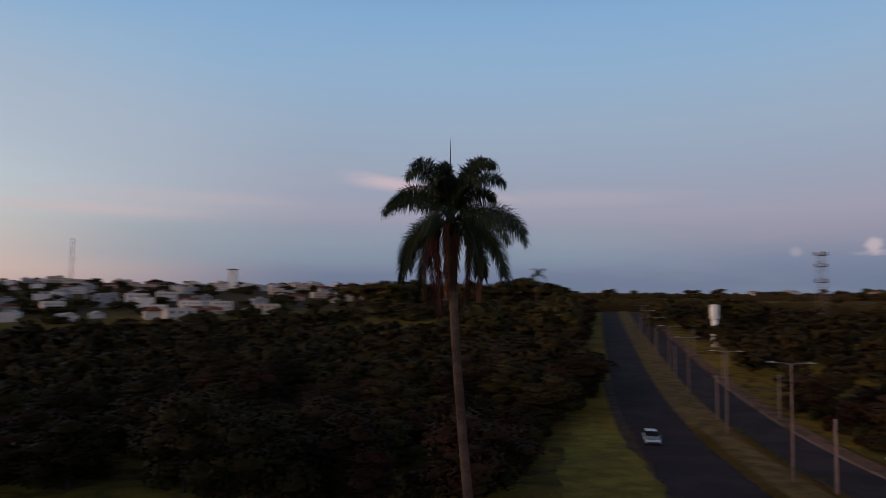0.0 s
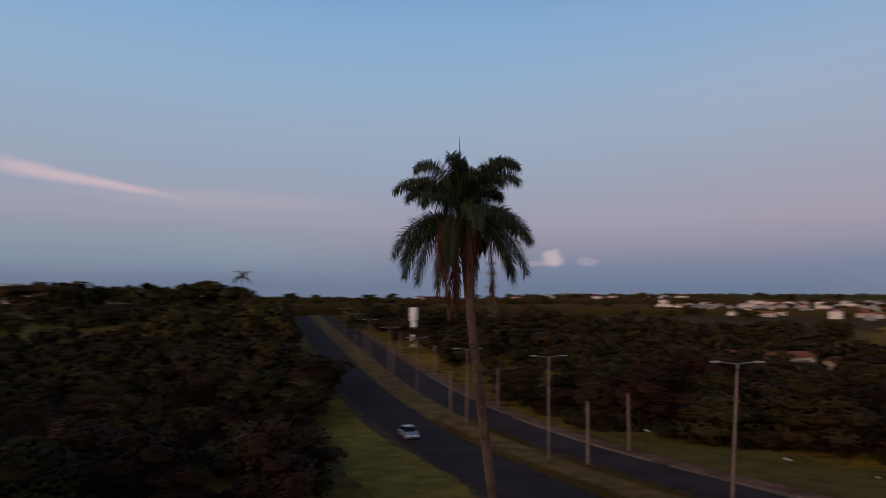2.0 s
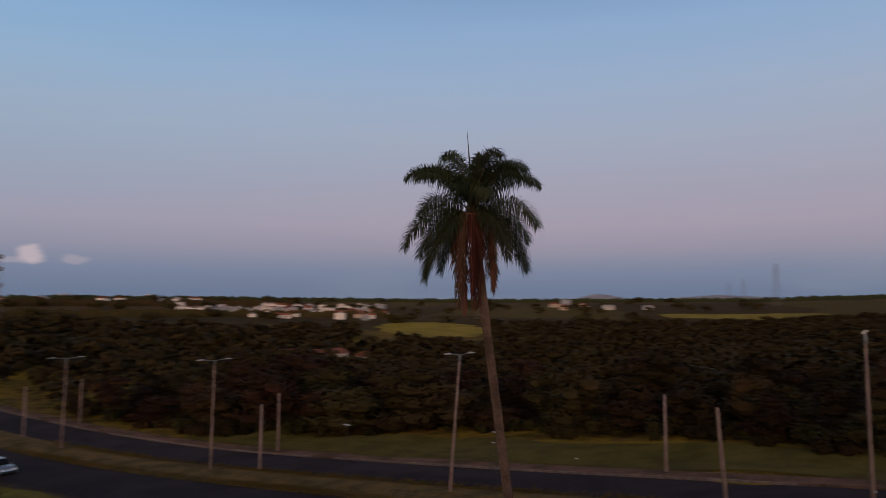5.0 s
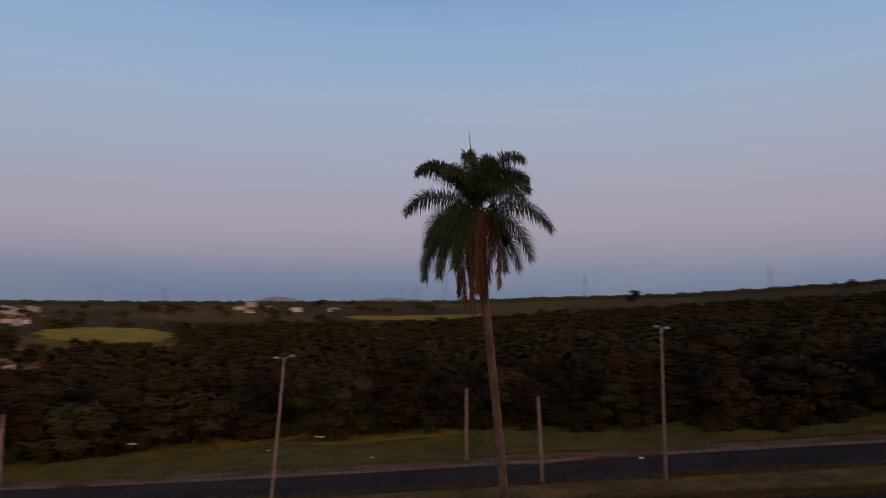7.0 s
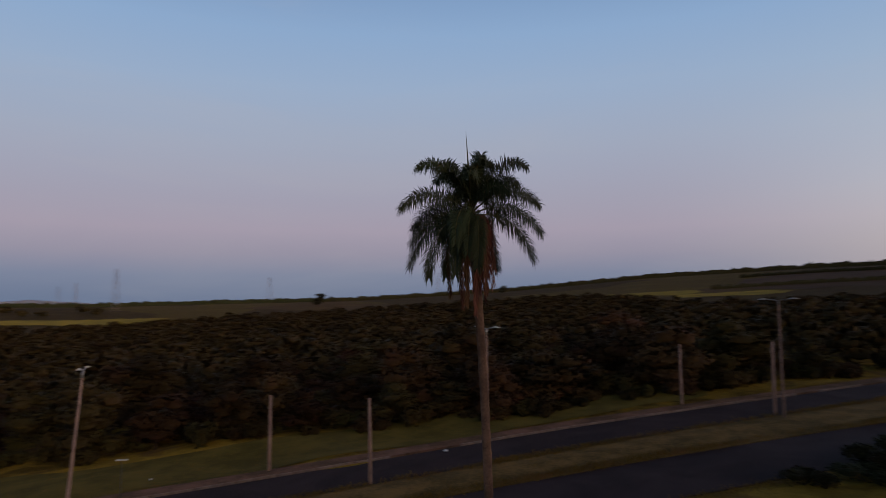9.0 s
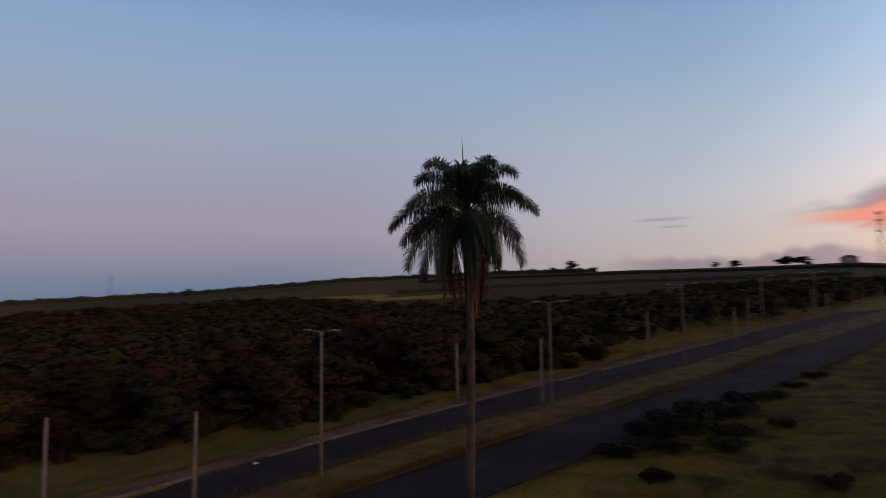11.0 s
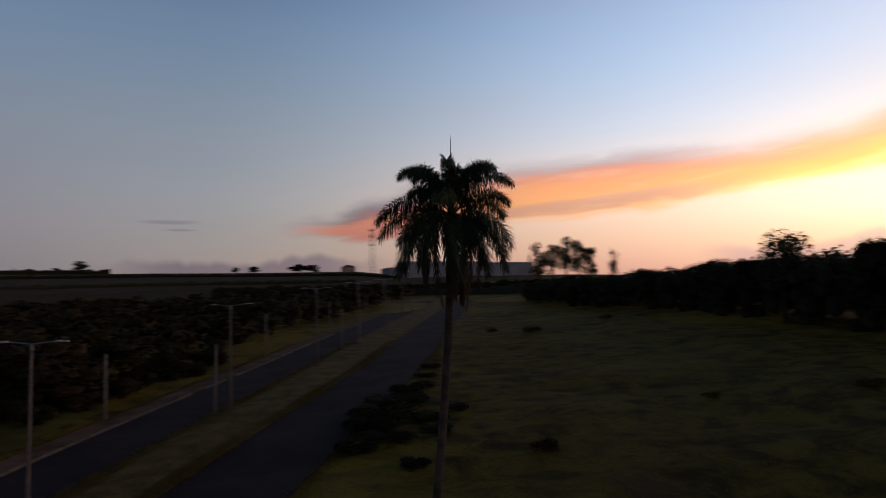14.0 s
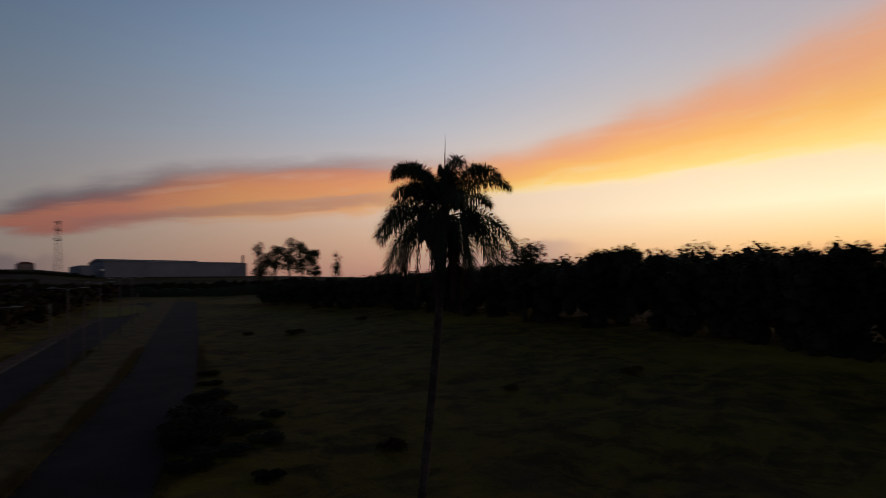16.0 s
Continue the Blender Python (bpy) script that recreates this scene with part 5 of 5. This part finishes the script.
def hedge(name, h0, h1, r0, r1, height, label, seed, mat=None, per=5.0):
    """A long dark belt of trees or cane over the land, between two headings: a dense uneven core with leaves all over it."""
    rng = np.random.default_rng(seed)
    span = radians(abs(h1 - h0)) * (r0 + r1) / 2
    m = int(span / 2.0)
    h = np.linspace(h0, h1, m)
    r = r0 + (r1 - r0) * (h - h0) / (h1 - h0)
    top = height * (0.74 + 0.10 * np.sin(h * 2.3) * np.sin(h * 5.1 + 1) + 0.10 * rng.standard_normal(m))
    prof = [(-2.4, -0.1), (-2.0, 0.55), (-0.9, 0.93), (0.3, 1.0), (1.6, 0.7), (2.3, -0.1)]
    rows = []
    for off, lift in prof:
        rr = r + off * (1 + 0.15 * rng.standard_normal(m))
        x, y = rr * np.sin(np.radians(h)), rr * np.cos(np.radians(h))
        rows.append(np.stack([x, y, land(x, y) + top * lift * (1 + 0.06 * rng.standard_normal(m))], 1))
    k = len(prof)
    i, j = np.meshgrid(np.arange(m - 1), np.arange(k - 1), indexing="ij")
    core = np.stack(rows, 1).reshape(-1, 3), np.stack([i * k + j, i * k + j + 1, (i + 1) * k + j + 1, (i + 1) * k + j], -1).reshape(-1, 4)
    n = int(span * per)
    a, t = rng.uniform(h0, h1, n), rng.uniform(0, 1, n)
    rr = np.interp(a, h, r) + (1 - t * 0.6) * 2.6 * rng.choice([-1, 1], n)
    x, y = rr * np.sin(np.radians(a)), rr * np.cos(np.radians(a))
    c = np.stack([x, y, land(x, y) + t * np.interp(a, h, top)], 1)
    ob = part(name, mesh_of(name, *joined([core, leaf_cards(c, height * 0.075, rng, 0.3, 1.6)]), mat or LEAF_TALL), None)
    return tagged(ob, label, "hedge", kind="stuff")


def small_palm(at, top):
    ob = thing("palm_tree", at, "far palm with a ragged dark crown over the trees", "palm tree")
    h = top - at[2] - 1.0
    part("trunk", mesh_of("far_palm_trunk", *tube([(0, 0, -0.4), (0.1, 0.1, h * 0.5), (0.2, 0, h)], [0.2, 0.17, 0.14], 8), PALM_BARK, True), None, ob)
    for k in range(20):
        drop = 1.4 - 0.62 * (k % 6)
        stalk, leaves = frond_mesh("frond", arch(48 + 20 * drop, -62 + 14 * drop, 3.0, 1.4 * drop, 0.0, 14), 1.1, 300 + k, 50)
        f = part("frond", stalk, None, ob)
        f.matrix_basis = pose(0.2, 0, h, 0, 0, 33 * k)
        tagged(part("leaflet_fringe", leaves, None, f), kind="stuff")


def build_far():
    water_tower(on_land(101.3, 163.1), 14.3, "white round water tank on a column beside the road", 2.5)
    block = on_land(*from_point(-3.5, -23.8, 350.8, 700))
    ob = thing("water_tower", block, "tall plain white tower with a dark cap in the town", "water tower")
    bm = bmesh.new()
    box(bm, 0, 0, 8.5, 7.5, 7.5, 19.0, 0.2)
    part("shaft", bm, WHITE, ob)
    bm = bmesh.new()
    box(bm, 0, 0, 18.5, 8.6, 8.6, 1.0, 0.1)
    part("cap", bm, ROOF_DARK, ob)
    g = on_land(175, 216.2)
    lattice_tower(g, 33.8 - g[2], 3.4, 2.2, "red and grey lattice telephone tower on the skyline")
    g = on_land(*from_point(-2.2, 24.3, 187.2, 850))
    lattice_tower(g, 14.8 + 850 * 0.1162 - g[2], 7.0, 3.4, "tall red and grey lattice mast on the hill")
    g = on_land(*from_point(-3.5, -23.8, 339.4, 750))
    lattice_tower(g, 15.2 + 750 * 0.0745 - g[2], 1.6, 0.9, "thin grey lattice mast behind the town", dishes=False)
    for h, r, top in ((101.8, 700, 3.5), (99.3, 900, 2.45), (98.2, 950, 2.15), (113.2, 900, 3.0), (79.6, 420, 1.9), (127.0, 900, 3.4)):
        g = on_land(*from_point(-22, 8, h, r))
        tall = 14.7 + r * math.tan(radians(top)) - g[2]
        lattice_tower(g, tall, tall * 0.17, tall * 0.04, "faint lattice power pylon on the horizon", [(tall * 0.98, tall * 0.15), (tall * 0.85, tall * 0.18), (tall * 0.72, tall * 0.15)], "pylon", False)
    small_palm(on_land(*from_point(-10.6, -21, 17.46, 235)), 15.0 + 235 * math.tan(radians(2.3)))
    # farm with red roofs among the trees
    for dx, dy, w, d, turn in ((0, 0, 13, 6.5, 10), (11, -10, 9, 6, 20), (-8, 11, 7, 5, -5)):
        x, y = 181 + dx, 88 + dy
        house(on_land(x, y, 0.2), w, d, 3.0, WALLS[1], TILE, "gable", "low farm building with a red clay-tiled roof", turn - 25, "farm buildings")
    # long warehouse on the rise to the south
    g = on_land(*from_point(-2.2, 24.3, 194.9, 815))
    shed = thing("warehouse", g, "long blue-grey warehouse with a low dark roof", "warehouse")
    shed.matrix_basis = pose(*g, 0, 0, -194.9 + 180 + 24) @ Matrix.Diagonal((1.58, 1.4, 1.4, 1))
    bm = bmesh.new()
    box(bm, 0, 0, 3.5, 101, 30, 13.0)
    part("wall", bm, BLUE_WALL, shed)
    for k in range(20):
        bm = bmesh.new()
        box(bm, -48 + 5.05 * k, 15.06, 4.5, 0.25, 0.14, 10.8), box(bm, -48 + 5.05 * k, -15.06, 4.5, 0.25, 0.14, 10.8)
        part("rib", bm, BLUE_WALL, shed)
    for x, w, z in ((17, 68, 0.9), (-33, 36, 0.2)):
        bm = bmesh.new()
        v = [bm.verts.new(c) for c in ((x - w / 2, -15.6, 10.0), (x + w / 2, -15.6, 10.0), (x + w / 2, 15.6, 10.0), (x - w / 2, 15.6, 10.0), (x - w / 2, 0, 11.6 + z), (x + w / 2, 0, 11.6 + z))]
        for f in ((0, 1, 5, 4), (2, 3, 4, 5), (1, 2, 5), (3, 0, 4), (3, 2, 1, 0)):
            bm.faces.new([v[i] for i in f])
        part("roof", bm, ROOF_DARK, shed)
    bm = bmesh.new()
    box(bm, 57, 0, 2.2, 13, 22, 9.4)
    part("annexe", bm, BLUE_WALL, shed, "lower grey end bay")
    # the lamp on the end wall, drawn as a plain white box
    bm = bmesh.new()
    box(bm, 52, 15.3, 3.6, 2.6, 0.2, 0.9)
    part("light", bm, WHITE, shed, "white box standing in for a wall lamp")
    bm = bmesh.new()
    rod(bm, (-52, 6, -1), (-52, 6, 17.5), 0.9, 0.8, 10)
    part("chimney", bm, ROOF_DARK, shed)
    # tall airy trees beside it, and single trees on the skyline
    label = "tall airy gum tree with clumped foliage against the sky"
    rng = np.random.default_rng(5)
    grove = None
    for h, top, wide in ((200.5, 5.3, 12), (201.7, 5.0, 12), (202.7, 5.6, 13), (203.8, 5.3, 13), (204.6, 4.6, 9), (206.5, 4.5, 7.5)):
        r = 425 + rng.uniform(-8, 8)
        at = on_land(*from_point(-2.2, 24.3, h, r))
        tall = 14.7 + r * math.tan(radians(top)) - at[2]
        tree(at, tall, wide, int(h * 10), LEAF_TALL, 5200 if wide > 8 else 900, 0.2, label, group="gum trees by the warehouse", tall=0.28, lobes=15, core=0.3)
    for h, r, tall, wide in ((165.0, 845, 15, 18), (163.4, 845, 7, 9), (176.0, 845, 7, 9), (177.4, 845, 8, 14), (181.0, 845, 10, 24), (181.9, 845, 9, 22), (118.7, 700, 12, 15), (134.0, 760, 9, 12)):
        tree(on_land(*from_point(-5, 22, h, r)), tall, wide, int(h * 7), LEAF_TALL, 420, wide * 0.045, "single dark tree on the skyline", group="skyline trees")
    dome = on_land(*from_point(-11, 21.5, 184.6, 850))
    house(dome, 15, 11, 5.5, WALLS[3], TILE, "hip", "brownish building on top of the hill", 10, "hilltop buildings")
    # fields
    patch("meadow", (372, 108), (52, 30), 15, MEADOW, "bright green meadow between woods")
    for h, r, a, b in ((129.5, 545, 38, 22), (142.0, 535, 66, 26), (151.5, 500, 38, 18), (99.0, 560, 60, 24)):
        patch("meadow", place(h, r), (a, b), -h, MEADOW, "yellow-green field beyond the woods")
    patch("verge_near", tuple(float(v) for v in xy(44, 7.6)), (30, 3.9), 72.2, YELLOW_GRASS, "yellow-green grass verge beside the road", 0.10, "verge")
    patch("verge_far", tuple(float(v) for v in xy(12, 42)), (55, 6.4), 72.2, MEADOW_DIM, "green grass verge before the wood", 0.10, "verge")
    patch("tilled_field", place(170, 640), (190, 120), -170, TILLED, "bare brownish slope below the hilltop")
    patch("meadow", tuple(float(v) for v in xy(-215, 33)), (34, 7), 72, MEADOW, "yellow-green verge near the road's end")
    hedge("cane_belt", 108, 167, 830, 846, 6.5, "dark belt of cane along the hill's crest", 31, per=7.0)
    hedge("hedge", 150, 186, 560, 600, 4.0, "dark hedge across the slope", 32)
    hedge("hedge", 152, 190, 690, 720, 4.0, "dark hedge across the slope", 33)
    hedge("hedge", 184, 206, 395, 300, 5.5, "dark hedge below the warehouse", 34)
    hedge("hedge", 40, 118, 800, 830, 6.0, "dark wooded horizon beyond the fields", 35, per=5.0)
    hedge("hedge", 12, 62, 560, 640, 7.0, "dark wooded horizon beyond the road", 37, LEAF, per=4.0)
    hedge("hedge", 10, 48, 345, 360, 6.5, "dark belt of trees where the road goes over the rise", 39, LEAF, per=4.0)
    hedge("hedge", 174, 206, 480, 440, 7.0, "dark belt of trees below the warehouse", 40, LEAF, per=4.0)
    hedge("hedge", 16, 70, 440, 470, 6.0, "dark belt of trees beyond the road", 38, LEAF, per=4.0)
    hedge("hedge", 150, 188, 330, 340, 6.5, "dark belt of trees below the slope", 36, LEAF)


def build_ridge():
    """Far hills that look over the wooded horizon, with distance haze in their base colour."""
    h = np.linspace(64, 104, 81)
    crest = 1.0 + 4300 * np.tan(np.radians(0.72 + 0.58 * np.exp(-((h - 87.8) / 1.9) ** 2) + 0.45 * np.exp(-((h - 97) / 4.5) ** 2) + 0.025 * np.sin(h * 1.9) + 0.015 * np.sin(h * 4.7)))
    rows = []
    for r, k in ((4050, -0.3), (4200, 0.7), (4300, 1.0), (4450, 0.6), (4600, -0.3)):
        x, y = r * np.sin(np.radians(h)), r * np.cos(np.radians(h))
        rows.append(np.stack([x, y, 15 + crest * k], 1))
    i, j = np.meshgrid(np.arange(80), np.arange(4), indexing="ij")
    f = np.stack([i * 5 + j, i * 5 + j + 1, (i + 1) * 5 + j + 1, (i + 1) * 5 + j], -1).reshape(-1, 4)
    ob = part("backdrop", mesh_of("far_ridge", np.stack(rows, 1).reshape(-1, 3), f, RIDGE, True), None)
    tagged(ob, "far hills on the horizon, coloured blue-grey for haze", "hills", kind="structure")


build_town()
build_far()
build_ridge()


# ---- by the road ----
PAINT = surface("silver_paint", (0.42, 0.43, 0.44), (0.52, 0.53, 0.54), 2.0, 0.3, 0.6, bump=0.0)
RUBBER = surface("rubber", (0.012, 0.012, 0.012), (0.025, 0.025, 0.025), 5.0, 0.9)
GLASS_DARK, gn, gb = material("car_glass", 0.05)
gb.inputs["Base Color"].default_value = (0.015, 0.018, 0.02, 1)
LAMP_RED = surface("red_lamp", (0.25, 0.01, 0.01), (0.3, 0.02, 0.02), 4.0, 0.3)


def build_car(at, turn):
    car = thing("car", at, "small silver saloon car standing at the roadside", "car")
    side = [(-2.05, 0.32), (-2.1, 0.62), (-2.02, 0.86), (-1.45, 0.95), (-0.9, 1.0), (0.85, 0.98), (1.6, 0.9), (2.02, 0.72), (2.1, 0.5), (2.05, 0.3)]
    rows = []
    for y, k in ((-0.85, 0.94), (-0.80, 1.0), (0.80, 1.0), (0.85, 0.94)):
        rows.append([(x * (0.985 if k < 1 else 1.0), y, 0.32 + (z - 0.32) * k) for x, z in side])
    v = np.array([p for r in rows for p in r])
    m = len(side)
    f = [(a * m + i, a * m + (i + 1) % m, (a + 1) * m + (i + 1) % m, (a + 1) * m + i) for a in range(3) for i in range(m)]
    me = bpy.data.meshes.new("car_body")
    me.from_pydata(v.tolist(), [], [*f, tuple(range(m))[::-1], tuple(range(3 * m, 4 * m))])
    me.materials.append(PAINT)
    part("body", me, None, car, "silver car body")
    bm = bmesh.new()
    low = [(-1.45, 0.78, 0.95), (1.0, 0.78, 0.97), (1.0, -0.78, 0.97), (-1.45, -0.78, 0.95)]
    top = [(-1.0, 0.6, 1.42), (0.25, 0.6, 1.44), (0.25, -0.6, 1.44), (-1.0, -0.6, 1.42)]
    vv = [bm.verts.new(p) for p in low + top]
    for q in ((0, 1, 5, 4), (1, 2, 6, 5), (2, 3, 7, 6), (3, 0, 4, 7)):
        bm.faces.new([vv[i] for i in q])
    part("cabin_glass", bm, GLASS_DARK, car, "dark glass of the cabin")
    bm = bmesh.new()
    box(bm, -0.38, 0, 1.45, 1.36, 1.26, 0.07, 0.03)
    part("roof", bm, PAINT, car)
    for x in (-1.3, 1.3):
        for y in (-0.78, 0.78):
            bm = bmesh.new()
            bmesh.ops.create_cone(bm, cap_ends=True, segments=20, radius1=0.31, radius2=0.31, depth=0.2, matrix=Matrix.Translation((x, y, 0.31)) @ pose(0, 0, 0, 90))
            wheel = part("wheel", bm, RUBBER, car)
            bm = bmesh.new()
            bmesh.ops.create_cone(bm, cap_ends=True, segments=16, radius1=0.19, radius2=0.19, depth=0.23, matrix=Matrix.Translation((x, y, 0.31)) @ pose(0, 0, 0, 90))
            part("rim", bm, STEEL, wheel)
    for y in (-0.62, 0.62):
        bm = bmesh.new()
        box(bm, 2.05, y, 0.68, 0.14, 0.34, 0.16, 0.03)
        part("headlight", bm, WHITE, car)
        bm = bmesh.new()
        box(bm, -2.06, y, 0.76, 0.1, 0.34, 0.16, 0.03)
        part("tail_light", bm, LAMP_RED, car)
        bm = bmesh.new()
        box(bm, 0.72, y * 1.48, 1.0, 0.14, 0.2, 0.13, 0.03)
        part("mirror", bm, PAINT, car)
    bm = bmesh.new()
    box(bm, 2.1, 0, 0.42, 0.12, 1.5, 0.2, 0.04)
    part("bumper", bm, DARK_STEEL, car)
    car.matrix_basis = pose(*at, 0, 0, turn)


cx, cy = (float(v) for v in xy(62.3, 13.9))
build_car((cx, cy, float(road_z(62.3)) + 0.09), 252)


def low_lamp(at, z):
    ob = thing("low_lamp", at, "slim dark lamp post with a small white head", "street lamp", "low lamps in the median")
    h = z - at[2]
    bm = bmesh.new()
    rod(bm, (0, 0, -0.3), (0, 0, h), 0.03, 0.025, 8)
    part("pole", bm, DARK_STEEL, ob)
    bm = bmesh.new()
    box(bm, 0, 0, h + 0.03, 0.72, 0.24, 0.07, 0.02)
    part("luminaire", bm, LUMINAIRE, ob, "flat white lamp head")
    ob.matrix_basis = pose(*at, 0, 0, ROAD_TURN + 80)


for x, y, z in ((28.5, 4.4, 5.6), (31.9, 17.9, 5.0)):
    low_lamp((x, y, float(road_z(su(x, y)[0])) + 0.2), z)


def litter(x, y, size, seed):
    rng = np.random.default_rng(seed)
    bm = bmesh.new()
    bmesh.ops.create_icosphere(bm, subdivisions=2, radius=size)
    for v in bm.verts:
        v.co = Vector((v.co.x * 1.6, v.co.y, v.co.z * 0.5)) * (1 + rng.normal(0, 0.16))
    ob = part("plastic_bag", bm, WHITE, None)
    ob.location = (x, y, float(land(x, y)) + 0.12 + size * 0.3)
    tagged(ob, "crumpled white plastic bag on the ground", "litter", "litter")


for k, (x, y, size) in enumerate(((26.9, -20.0, 0.15), (17.2, -54.2, 0.2), (40.4, -0.6, 0.1), (51.0, 9.0, 0.12))):
    litter(x, y, size, k)
